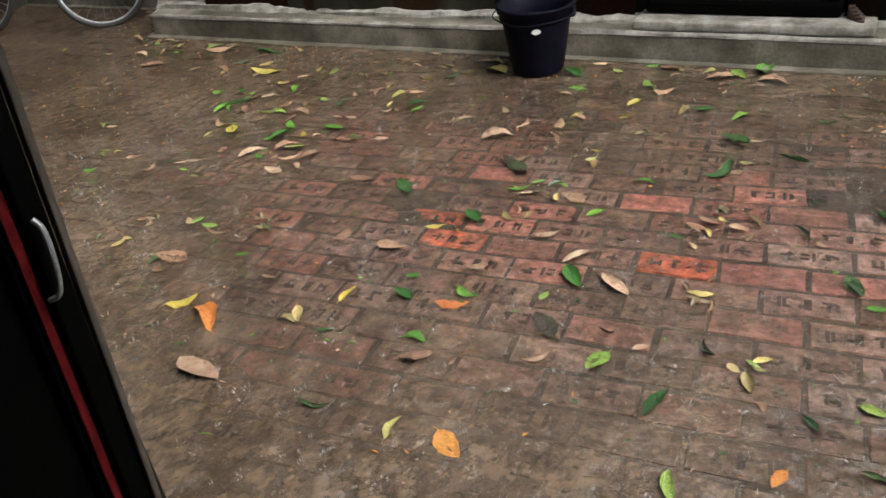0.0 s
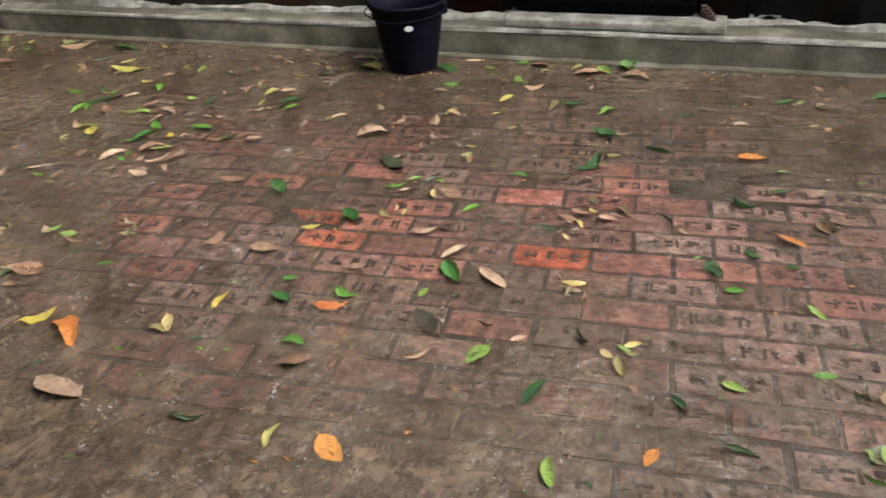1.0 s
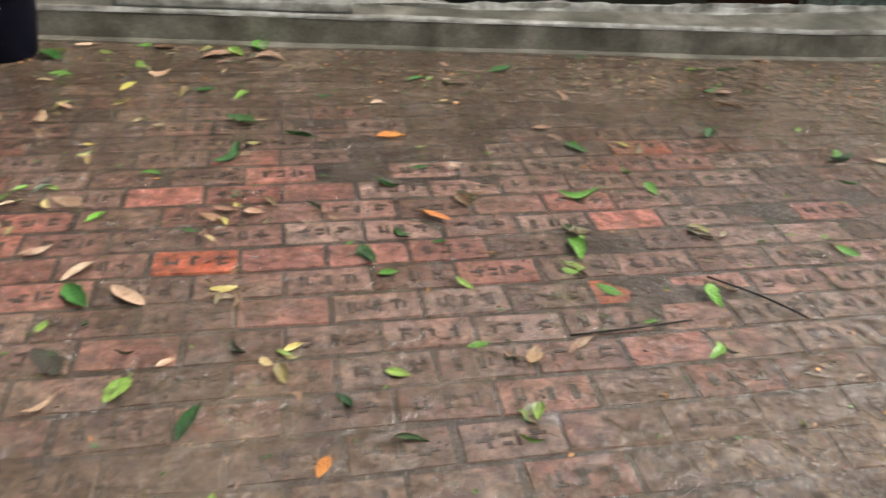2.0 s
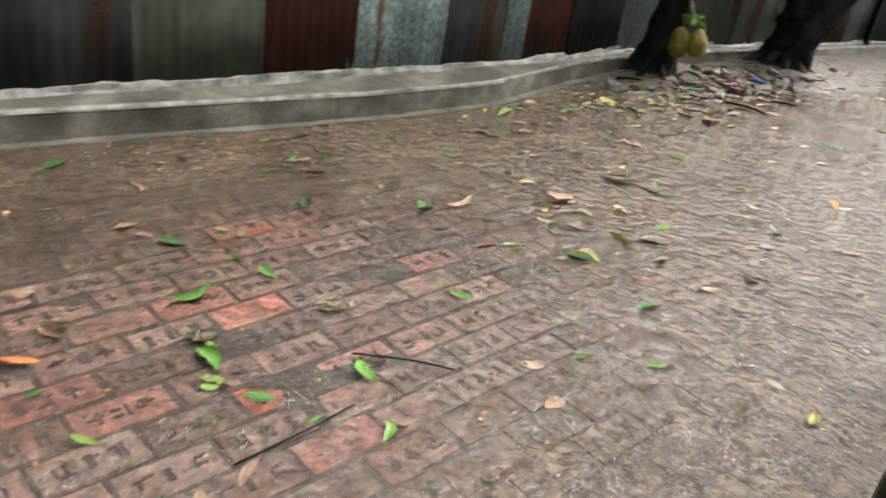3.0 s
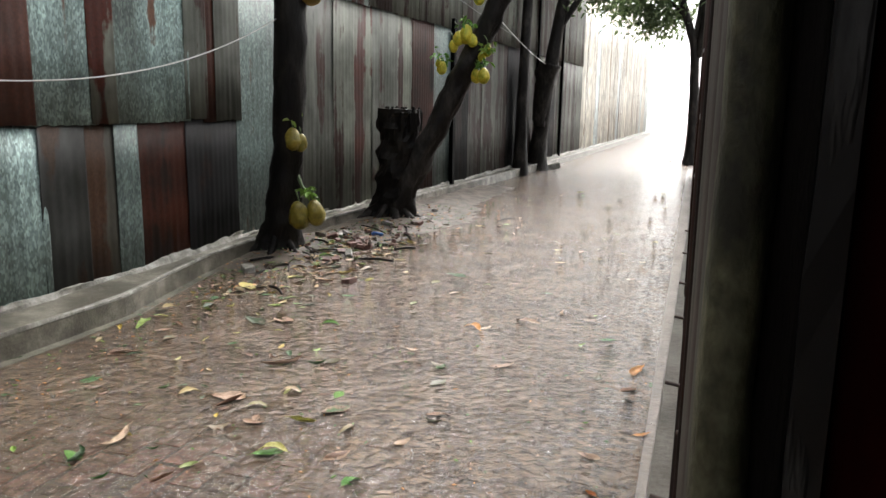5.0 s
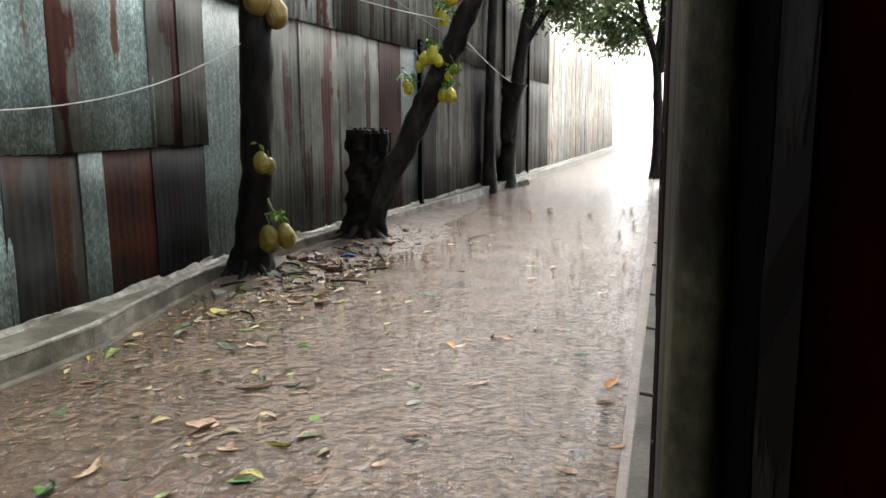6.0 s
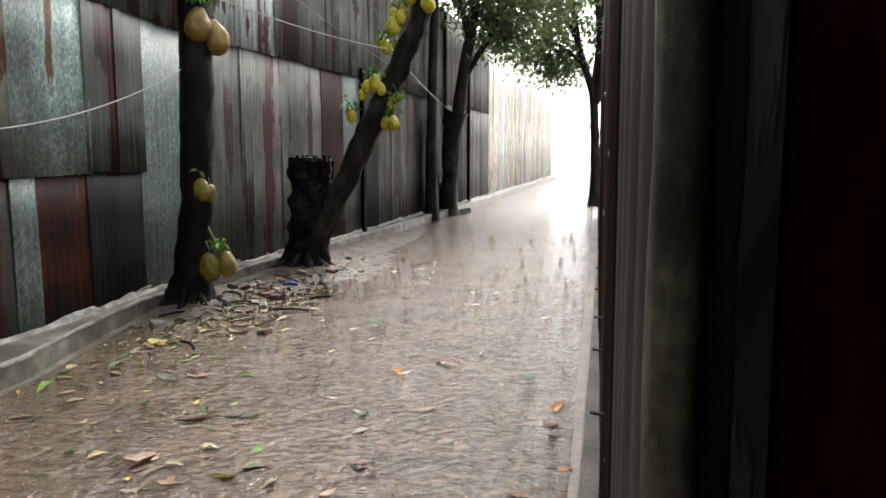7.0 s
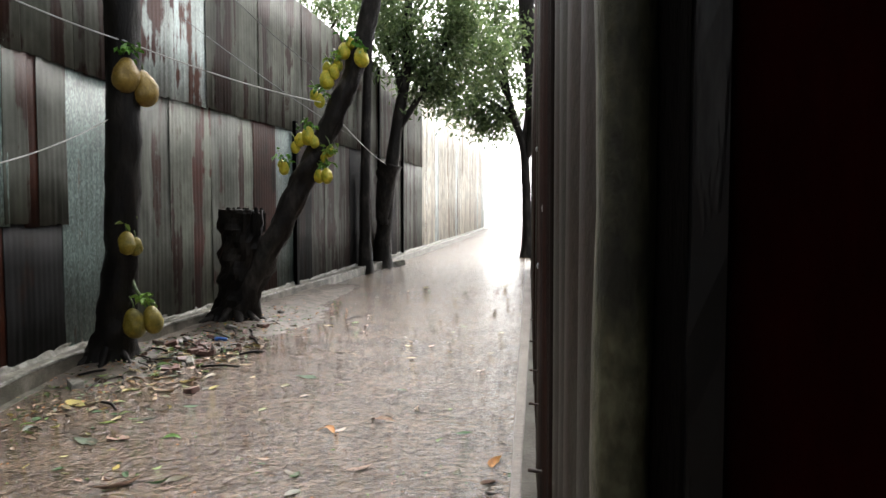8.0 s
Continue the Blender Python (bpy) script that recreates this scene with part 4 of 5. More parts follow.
def jackfruit(parent, at, size, material="fruit", name="fruit"):
    """A knobbly fruit on its stalk; at is the middle of the fruit."""
    bm = bmesh.new()
    bmesh.ops.create_uvsphere(bm, u_segments=30, v_segments=22, radius=1)
    for v in bm.verts:
        a, z = math.atan2(v.co.y, v.co.x), v.co.z
        bump = 1 + 0.05 * math.sin(a * 13 + z * 6) * math.cos(z * 17) + 0.16 * noise.noise(v.co * 1.5 + Vector(at) * 3) + 0.07 * noise.noise(v.co * 5.0 + Vector(at))
        taper = 1 - 0.16 * z
        v.co = Vector((v.co.x * size * bump * taper, v.co.y * size * bump * taper, v.co.z * size * 1.45))
    bmesh.ops.rotate(bm, verts=bm.verts, cent=(0, 0, 0), matrix=Euler((random.uniform(-0.2, 0.2), random.uniform(-0.2, 0.2), random.uniform(0, 6))).to_matrix())
    f = part(name, bm, material, parent, smooth=True)
    f.location = Vector(at)
    bm = bmesh.new()
    tube(bm, smooth_path([(0, 0, size * 1.3), (-0.01, 0.0, size * 1.3 + 0.05), (-0.05, 0.02, size * 1.3 + 0.1)], 4), [0.007 * (0.6 + size * 3)] * 9, 7)
    part("stalk", bm, "stalk", f, smooth=True)
    return f


def twig_leaves(parent, at, count, spread=0.09, leaf=0.07):
    bm = bmesh.new()
    leaf_cloud(bm, at, (spread, spread, spread), count, leaf, 0.2, 0.02)
    tagged(part("leaf_tuft", bm, "green", parent, "small fresh leaves"), kind="stuff")


def root(parent, at, heading, length, r, material):
    """A root that leaves the foot of a trunk and dips into the earth."""
    c, n = math.cos(radians(heading)), math.sin(radians(heading))
    bm = bmesh.new()
    path = smooth_path([(at[0] + c * length * u, at[1] + n * length * u, z) for u, z in ((0.25, 0.22), (0.55, 0.11), (0.85, 0.05), (1.2, -0.03))], 4)
    tube(bm, path, [r * (1 - 0.055 * k) for k in range(len(path))], 9, 0.35)
    part("root", bm, material, parent, smooth=True)


def jack_tree():
    t = thing("jackfruit_tree", "black-barked jackfruit tree with ripening fruit on its trunk", "tree", -3.93, 6.57, 0.0, group="lane trees")
    path = smooth_path([(-0.12, 0, -0.05), (-0.09, 0, 0.12), (-0.035, 0, 0.5), (0.025, 0, 1.2), (0.05, 0, 2.0), (0.05, 0.02, 3.0), (0.0, 0.05, 4.2), (-0.1, 0.1, 5.6)], 8)
    radii = [0.133 - 0.002 * p.z + 0.11 * math.exp(-max(p.z, 0) * 4.5) for p in path]
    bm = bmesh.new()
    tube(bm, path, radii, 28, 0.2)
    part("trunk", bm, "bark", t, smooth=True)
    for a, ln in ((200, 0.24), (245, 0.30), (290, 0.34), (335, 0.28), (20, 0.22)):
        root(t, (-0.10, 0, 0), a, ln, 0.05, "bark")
    for e, dx, dy in ((3.6, 0.9, 0.6), (4.2, -0.9, 0.7), (4.8, 0.5, -0.9)):
        bm = bmesh.new()
        tube(bm, smooth_path([(0, 0.05, e), (dx * 0.5, dy * 0.5, e + 0.7), (dx, dy, e + 1.6)], 5), [0.07 - 0.004 * k for k in range(11)], 8, 0.15)
        part("limb", bm, "bark", t, smooth=True)
    # crown out of view, added to finish the tree and shade the lane
    bm = bmesh.new()
    leaf_cloud(bm, (0.1, 0.2, 6.2), (1.3, 1.3, 0.7), 1500, 0.16)
    part("crown", bm, "crown", t)
    for at, s, m in (((0.13, -0.07, 2.29), 0.098, "fruit2"), ((0.18, 0.08, 2.21), 0.105, "fruit2"), ((0.11, -0.08, 0.99), 0.066, "fruit"), ((0.155, -0.03, 0.96), 0.052, "fruit"), ((0.16, -0.08, 0.36), 0.085, "fruit"), ((0.27, 0.0, 0.38), 0.078, "fruit")):
        jackfruit(t, at, s, m)
    for at, k in (((0.14, -0.04, 2.50), 46), ((0.12, -0.05, 1.11), 12), ((0.20, -0.03, 0.52), 34)):
        twig_leaves(t, at, k, 0.07)
    bm = bmesh.new()
    tube(bm, smooth_path([(0.09, 0, 0.72), (0.15, -0.03, 0.62), (0.2, 0.0, 0.54), (0.28, 0.02, 0.5)], 4), 0.013, 7, 0.2)
    part("twig", bm, "stalk", t)


jack_tree()


def leaning_tree():
    t = thing("leaning_jackfruit_tree", "leaning jackfruit tree hung with small lime-yellow fruit", "tree", -4.03, 8.70, 0.0, group="lane trees")
    path = smooth_path([(0.06, 0, -0.05), (0.09, 0, 0.15), (0.21, 0.04, 0.5), (0.45, 0.15, 1.0), (0.76, 0.28, 1.70), (1.03, 0.36, 2.28), (1.28, 0.4, 2.86), (1.42, 0.42, 3.5), (1.50, 0.4, 4.4), (1.5, 0.4, 5.5)], 8)
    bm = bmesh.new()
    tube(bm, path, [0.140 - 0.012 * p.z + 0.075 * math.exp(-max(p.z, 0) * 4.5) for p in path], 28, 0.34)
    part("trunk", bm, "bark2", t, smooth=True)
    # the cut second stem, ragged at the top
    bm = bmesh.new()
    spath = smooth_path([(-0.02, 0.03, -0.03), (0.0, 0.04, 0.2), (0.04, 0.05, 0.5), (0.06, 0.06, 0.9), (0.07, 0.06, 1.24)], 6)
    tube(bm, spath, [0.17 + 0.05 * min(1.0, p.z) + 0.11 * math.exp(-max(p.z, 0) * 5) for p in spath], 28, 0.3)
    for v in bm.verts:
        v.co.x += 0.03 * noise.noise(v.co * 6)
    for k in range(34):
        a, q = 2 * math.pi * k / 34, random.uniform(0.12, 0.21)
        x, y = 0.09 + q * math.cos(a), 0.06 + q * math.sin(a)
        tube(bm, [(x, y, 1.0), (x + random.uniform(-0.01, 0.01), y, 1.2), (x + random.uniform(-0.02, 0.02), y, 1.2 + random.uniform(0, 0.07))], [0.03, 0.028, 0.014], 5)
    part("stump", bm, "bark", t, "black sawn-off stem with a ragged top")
    for a, ln in ((190, 0.42), (225, 0.46), (262, 0.44), (300, 0.42), (340, 0.38), (15, 0.34)):
        root(t, (0.03, 0.02, 0), a, ln, 0.06, "bark2")
    for e, dx, dy in ((3.9, 0.7, 0.8), (4.3, -0.8, 0.5), (4.8, 0.6, -0.6)):
        bm = bmesh.new()
        tube(bm, smooth_path([(1.46, 0.42, e), (1.46 + dx * 0.5, 0.42 + dy * 0.5, e + 0.6), (1.46 + dx, 0.42 + dy, e + 1.4)], 5), [0.06 - 0.004 * k for k in range(11)], 8, 0.15)
        part("limb", bm, "bark2", t, smooth=True)
    # unseen crown, added above the trunk to darken the lane
    bm = bmesh.new()
    leaf_cloud(bm, (1.5, 0.6, 6.0), (1.2, 1.2, 0.6), 1400, 0.16)
    part("crown", bm, "crown", t)
    spots = [((0.53, 0.15, 1.68), 0.05), ((0.50, 0.13, 1.73), 0.035), ((0.72, 0.12, 1.98), 0.055), ((0.80, 0.14, 2.02), 0.07), ((0.87, 0.14, 1.96), 0.05), ((0.66, 0.13, 1.90), 0.045), ((0.90, 0.2, 1.60), 0.055), ((1.00, 0.16, 1.60), 0.06), ((1.02, 0.2, 1.86), 0.045), ((0.96, 0.2, 1.80), 0.04),
             ((0.90, 0.24, 2.40), 0.055), ((0.84, 0.24, 2.46), 0.045), ((0.98, 0.24, 2.62), 0.075), ((1.06, 0.24, 2.70), 0.06), ((0.98, 0.26, 2.74), 0.05), ((1.08, 0.3, 2.78), 0.055), ((1.16, 0.28, 2.92), 0.065), ((1.36, 0.25, 2.84), 0.075), ((1.22, 0.3, 3.0), 0.05)]
    for at, s in spots:
        jackfruit(t, at, s, "fruit3")
    for at in ((0.80, 0.14, 2.12), (1.04, 0.18, 1.90), (0.98, 0.18, 1.72), (1.08, 0.24, 2.85), (0.92, 0.24, 2.52), (0.52, 0.14, 1.78), (1.2, 0.28, 3.08), (1.34, 0.25, 2.98)):
        twig_leaves(t, at, 22, 0.07, 0.07)


leaning_tree()


def lane_tree(name, label, x, y, pts, r0, crowns, bark, count, limbs=(), leaf=0.13, thick=()):
    t = thing(name, label, "tree", x, y, 0.0, group="lane trees")
    path = smooth_path(pts, 6)
    bm = bmesh.new()
    tube(bm, path, [r0 * (1 - 0.09 * p.z) + 0.5 * r0 * math.exp(-max(p.z, 0) * 4) for p in path], 14, 0.15)
    part("trunk", bm, bark, t, smooth=True)
    for l in limbs:
        lp = smooth_path(l, 5)
        bm = bmesh.new()
        tube(bm, lp, [r0 * 0.5 * (1 - 0.75 * i / len(lp)) for i in range(len(lp))], 8, 0.15)
        part("limb", bm, bark, t, smooth=True)
    for l, ra, rb in thick:
        lp = smooth_path(l, 5)
        bm = bmesh.new()
        tube(bm, lp, [ra + (rb - ra) * i / len(lp) for i in range(len(lp))], 10, 0.3)
        part("limb", bm, bark, t, smooth=True)
    bm = bmesh.new()
    for c, s in crowns:
        leaf_cloud(bm, c, s, count, leaf)
    part("crown", bm, "crown", t)


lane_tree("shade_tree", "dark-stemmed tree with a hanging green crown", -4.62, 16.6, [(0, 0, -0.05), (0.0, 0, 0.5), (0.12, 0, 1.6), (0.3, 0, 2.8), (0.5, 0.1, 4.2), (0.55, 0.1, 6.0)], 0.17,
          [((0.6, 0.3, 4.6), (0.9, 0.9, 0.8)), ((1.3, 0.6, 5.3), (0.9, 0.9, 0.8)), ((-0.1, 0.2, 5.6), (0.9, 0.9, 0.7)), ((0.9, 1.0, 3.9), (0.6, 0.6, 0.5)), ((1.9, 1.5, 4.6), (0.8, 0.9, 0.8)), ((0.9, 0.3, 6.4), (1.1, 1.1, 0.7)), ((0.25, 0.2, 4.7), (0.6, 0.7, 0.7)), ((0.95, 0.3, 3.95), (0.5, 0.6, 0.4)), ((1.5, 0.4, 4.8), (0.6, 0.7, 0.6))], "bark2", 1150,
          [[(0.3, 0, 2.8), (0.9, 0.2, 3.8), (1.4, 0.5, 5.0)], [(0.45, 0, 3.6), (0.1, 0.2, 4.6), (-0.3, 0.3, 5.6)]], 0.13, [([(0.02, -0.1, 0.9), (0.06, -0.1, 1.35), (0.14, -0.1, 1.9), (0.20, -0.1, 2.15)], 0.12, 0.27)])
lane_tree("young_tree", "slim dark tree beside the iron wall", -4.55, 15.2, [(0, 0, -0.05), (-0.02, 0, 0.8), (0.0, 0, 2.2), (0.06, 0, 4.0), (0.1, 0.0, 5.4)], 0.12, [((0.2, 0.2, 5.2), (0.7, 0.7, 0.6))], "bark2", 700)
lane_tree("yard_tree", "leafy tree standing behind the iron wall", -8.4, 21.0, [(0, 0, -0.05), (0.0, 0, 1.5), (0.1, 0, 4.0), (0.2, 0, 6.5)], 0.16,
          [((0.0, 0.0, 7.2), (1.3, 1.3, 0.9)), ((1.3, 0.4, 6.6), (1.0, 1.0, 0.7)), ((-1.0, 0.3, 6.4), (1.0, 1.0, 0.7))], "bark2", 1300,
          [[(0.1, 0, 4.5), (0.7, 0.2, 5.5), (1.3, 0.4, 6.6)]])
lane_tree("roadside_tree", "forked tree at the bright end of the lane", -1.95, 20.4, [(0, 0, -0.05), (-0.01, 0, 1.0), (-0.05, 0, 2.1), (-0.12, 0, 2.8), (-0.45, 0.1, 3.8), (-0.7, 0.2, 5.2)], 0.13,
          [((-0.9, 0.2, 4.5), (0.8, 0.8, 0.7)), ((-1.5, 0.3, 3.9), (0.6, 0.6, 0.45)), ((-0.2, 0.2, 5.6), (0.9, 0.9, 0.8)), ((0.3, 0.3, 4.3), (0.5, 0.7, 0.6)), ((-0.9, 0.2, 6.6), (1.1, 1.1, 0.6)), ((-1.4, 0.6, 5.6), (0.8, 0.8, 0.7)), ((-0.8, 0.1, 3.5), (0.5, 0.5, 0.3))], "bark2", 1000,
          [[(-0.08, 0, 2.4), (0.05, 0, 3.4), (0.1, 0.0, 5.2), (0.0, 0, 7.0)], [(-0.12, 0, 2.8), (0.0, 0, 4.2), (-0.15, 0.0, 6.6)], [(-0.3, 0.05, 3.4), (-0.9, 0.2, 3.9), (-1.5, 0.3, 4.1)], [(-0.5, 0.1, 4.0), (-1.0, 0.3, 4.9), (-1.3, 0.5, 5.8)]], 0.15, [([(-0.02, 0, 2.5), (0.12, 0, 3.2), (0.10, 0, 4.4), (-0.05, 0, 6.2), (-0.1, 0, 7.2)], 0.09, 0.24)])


# ---- cords strung along the wall ----
def cord(name, label, a, b, sag, r, material):
    a, b = Vector(a), Vector(b)
    bm = bmesh.new()
    n = 24
    tube(bm, [a.lerp(b, i / n) + Vector((0, 0, -sag * 4 * (i / n) * (1 - i / n))) + Vector((0.003 * noise.noise((i, 0, 1)),) * 3) for i in range(n + 1)], r, 6)
    tagged(part(name, bm, material, smooth=True), label, "cord")


cord("clothes_line", "pale nylon cord tied to the tree trunk", (-3.81, 3.2, 1.40), (-3.93, 6.45, 1.945), 0.22, 0.0045, "rope")
cord("tie_cord", "pale cord tied from the wall to the trunk", (-4.17, 5.78, 2.70), (-3.82, 6.44, 2.55), 0.01, 0.0045, "rope")
cord("long_cord", "pale cord running from the trunk to the leaning tree", (-3.80, 6.46, 2.55), (-3.07, 9.02, 2.38), 0.05, 0.0045, "rope")
cord("slack_cord", "pale cord from the leaning tree to a dark trunk", (-3.02, 9.08, 2.27), (-4.47, 16.4, 2.13), 0.05, 0.006, "rope")
cord("wire", "thin grey wire crossing before the wall", (-4.4, 8.2, 4.0), (-3.0, 9.1, 2.6), 0.1, 0.003, "wire")
cord("wire", "thin grey wire crossing before the wall", (-4.4, 8.4, 3.2), (-4.6, 15.0, 2.5), 0.05, 0.004, "wire")


# ---- mound of earth, rubble and litter round the trees ----
def mound():
    bm = bmesh.new()
    nx, ny = 30, 70
    vs = []
    for j in range(ny + 1):
        y = 4.9 + 8.0 * j / ny
        for i in range(nx + 1):
            x = -4.62 + 1.75 * i / nx
            d1 = math.hypot((x + 3.95) / 0.62, (y - 6.75) / 1.2)
            d2 = math.hypot((x + 3.95) / 0.75, (y - 8.9) / 1.6)
            d3 = math.hypot((x + 4.3) / 0.5, (y - 11.5) / 2.2)
            h = 0.11 * math.exp(-d1 * d1 * 1.6) + 0.12 * math.exp(-d2 * d2 * 1.5) + 0.09 * math.exp(-d3 * d3)
            h += 0.03 * noise.noise((x * 3, y * 3, 0)) * min(1, h * 12) + 0.012 * noise.noise((x * 11, y * 11, 0)) - 0.03
            vs.append(bm.verts.new((x, y, h)))
    for j in range(ny):
        for i in range(nx):
            a = j * (nx + 1) + i
            bm.faces.new((vs[a], vs[a + 1], vs[a + nx + 2], vs[a + nx + 1]))
    tagged(part("mound", bm, "litter_earth", smooth=True), "heaped wet earth round the tree roots", "earth", kind="structure")


def mound_z(x, y):
    d1 = math.hypot((x + 3.95) / 0.62, (y - 6.75) / 1.2)
    d2 = math.hypot((x + 3.95) / 0.75, (y - 8.9) / 1.6)
    d3 = math.hypot((x + 4.3) / 0.5, (y - 11.5) / 2.2)
    return max(0.0, 0.11 * math.exp(-d1 * d1 * 1.6) + 0.12 * math.exp(-d2 * d2 * 1.5) + 0.09 * math.exp(-d3 * d3) - 0.03)


mound()


def chunk(name, label, x, y, s, material, group):
    bm = bmesh.new()
    box(bm, -s, -s * 0.6, -s * 0.4, s, s * 0.6, s * 0.4, s * 0.12)
    for v in bm.verts:
        v.co += Vector([noise.noise(v.co * (9 / (s * 20)) + Vector((x * 7, y * 5, k * 3.3))) * s * 0.5 for k in range(3)])
    ob = tagged(part(name, bm, material), label, "rubble", group)
    ob.matrix_world = pose(x, y, mound_z(x, y) + s * 0.25, random.uniform(-25, 25), random.uniform(-25, 25), random.uniform(0, 360))


for k in range(30):
    x, y = -3.55 + random.gauss(0, 0.14), 7.2 + random.gauss(0, 0.45)
    chunk("brick_piece", "broken piece of red brick in the earth", x, y, random.uniform(0.022, 0.06), "rubble", "broken bricks by the tree")
for k in range(26):
    x, y = -3.75 + random.gauss(0, 0.22), 7.4 + random.gauss(0, 0.9)
    chunk("stone", "grey lump of rubble in the earth", x, y, random.uniform(0.02, 0.05), random.choice(["stone", "joint", "joint"]), "rubble by the trees")
for x, y, s in ((-3.80, 5.83, 0.07), (-3.42, 6.7, 0.055), (-3.38, 7.3, 0.05), (-4.46, 17.0, 0.16)):
    chunk("stone", "pale lump of broken mortar", x, y, s, "mortar", "rubble by the trees")


def scrap(x, y):
    bm = bmesh.new()
    tube(bm, smooth_path([(-0.05, 0, 0.012), (-0.02, 0.006, 0.02), (0.02, -0.004, 0.016), (0.06, 0.004, 0.012)], 4), [0.018, 0.016, 0.014] * 4 + [0.008], 8, 0.5)
    ob = tagged(part("plastic_scrap", bm, "blue", smooth=True), "crumpled scrap of blue plastic on the earth", "scrap")
    ob.matrix_world = pose(x, y, mound_z(x, y) + 0.012, 0, 0, 30)


scrap(-3.602, 7.564)
chunk("brick_piece", "pale pink half brick lying in the wet", -2.928, 5.86, 0.055, "rubble", "broken bricks by the tree")


def stick(a, b, r):
    bm = bmesh.new()
    a, b = Vector(a), Vector(b)
    tube(bm, smooth_path([a, a.lerp(b, 0.5) + Vector((0.01, 0.012, 0.008)), b], 4), r, 6, 0.2)
    tagged(part("stick", bm, "bark2", smooth=True), "wet broken twig lying on the ground", "stick", "fallen twigs")


for k in range(26):
    x, y, a, n = -3.65 + random.gauss(0, 0.25), 7.3 + random.gauss(0, 0.9), random.uniform(0, 6.3), random.uniform(0.12, 0.36)
    stick((x, y, mound_z(x, y) + 0.012), (x + n * math.cos(a), y + n * math.sin(a), mound_z(x + n * math.cos(a), y + n * math.sin(a)) + 0.02), random.uniform(0.004, 0.010))
stick((-1.62, 2.1, 0.012), (-1.42, 2.32, 0.014), 0.003)
stick((-1.36, 1.62, 0.012), (-1.42, 1.98, 0.012), 0.003)


# ---- fallen leaves ----
def leaf_mesh(kind):
    """A leaf one unit long: pointed oval blade, bowed along its length and rolled across it, with a midrib and a stalk."""
    rnd = random.Random(40 + kind)
    wide, bow, roll, twist, sway = [(0.19, 0.9, 0.9, 0.5, 0.10), (0.25, 0.35, 0.35, -0.3, 0.05), (0.16, 1.5, 1.5, 0.9, -0.16), (0.22, 0.5, -0.6, 0.4, 0.08), (0.14, 1.2, 1.9, -1.0, 0.14), (0.20, -0.7, 1.1, 0.6, -0.08), (0.17, -1.1, 0.5, -0.7, 0.2), (0.27, 0.6, 1.2, 0.3, 0.02)][kind]
    bm = bmesh.new()
    rows = []
    for i in range(11):
        u = i / 10
        w = wide * (math.sin(math.pi * u ** 0.8) ** 0.75 if 0 < i < 10 else 0.03) * (1 + 0.07 * math.sin(u * 21 + kind))
        b = bow * (u - 0.5)
        cy, cz = (math.sin(b) / bow, (1 - math.cos(b)) / bow)
        tw = twist * (u - 0.5) + rnd.uniform(-0.12, 0.12)
        row = []
        for s in (-1, -0.6, 0, 0.6, 1):
            a = roll * s
            dx, dz = w * math.sin(a) / roll, w * (1 - math.cos(a)) / abs(roll) * (1 if roll > 0 else -1) - (0.018 if s == 0 else 0.0)
            dz += 0.012 * math.sin(u * 17 + s * 4 + kind) * abs(s)
            row.append(Vector((dx * math.cos(tw) - dz * math.sin(tw) + sway * math.sin(u * 3.0), cy, cz + dx * math.sin(tw) + dz * math.cos(tw))))
        rows.append(row)
    low = min(p.z for r in rows for p in r)
    rows = [[bm.verts.new(p - Vector((0, 0, low - 0.004))) for p in r] for r in rows]
    for r0, r1 in zip(rows, rows[1:]):
        for k in range(4):
            bm.faces.new((r0[k], r0[k + 1], r1[k + 1], r1[k]))
    base = rows[0][2].co.copy()
    tube(bm, [base, base + Vector((0.01, -0.08, 0.004)), base + Vector((0.035, -0.17, 0.0))], 0.010, 4)
    me = bpy.data.meshes.new("leaf")
    bm.normal_update()
    bm.to_mesh(me)
    bm.free()
    me.polygons.foreach_set("use_smooth", [True] * len(me.polygons))
    return me


SHAPES = [leaf_mesh(k) for k in range(8)]
LEAF_MESH = {}
LEAF_LABEL = {"tan": "dead tan leaf, curled and wet, on the paving", "orange": "fallen orange leaf, wet, on the paving", "yellow": "fallen yellow leaf, wet, on the paving", "green": "freshly fallen bright green leaf on the paving", "dark": "fallen dark green leaf lying wet on the paving"}


LOOSE_V, LOOSE_F = [], []


def loose_leaf(tone, x, y, heading, length):
    """One of the leaves that lie too thick to tell apart."""
    m = pose(x, y, max(0.006, mound_z(x, y) + 0.004), random.uniform(-5, 5), random.uniform(-7, 7), heading) @ Matrix.Diagonal((length * random.uniform(0.85, 1.2), length, length * random.uniform(0.5, 1.1), 1))
    k, me = len(LOOSE_V), random.choice(SHAPES)
    LOOSE_V.extend(m @ v.co for v in me.vertices)
    LOOSE_F.extend([k + a for a in f.vertices] for f in me.polygons)


def fallen_leaf(tone, x, y, heading, length, z=None):
    k = random.randrange(8)
    if (tone, k) not in LEAF_MESH:
        me = SHAPES[k].copy()
        me.materials.append(M[tone])
        LEAF_MESH[tone, k] = me
    ob = new("leaf", LEAF_MESH[tone, k])
    base = max(0.006, mound_z(x, y) + 0.004) if z is None else z
    ob.matrix_world = pose(x, y, base, random.uniform(-5, 5), random.uniform(-7, 7), heading - 90 + 180 * random.randrange(2)) @ Matrix.Diagonal((length * random.uniform(0.85, 1.2), length, length * random.uniform(0.5, 1.0), 1))
    tagged(ob, LEAF_LABEL[tone], "leaf", "fallen leaves")


def lay(tone, rows):
    for x, y, heading, length in rows:
        fallen_leaf(tone, x, y, heading, length)


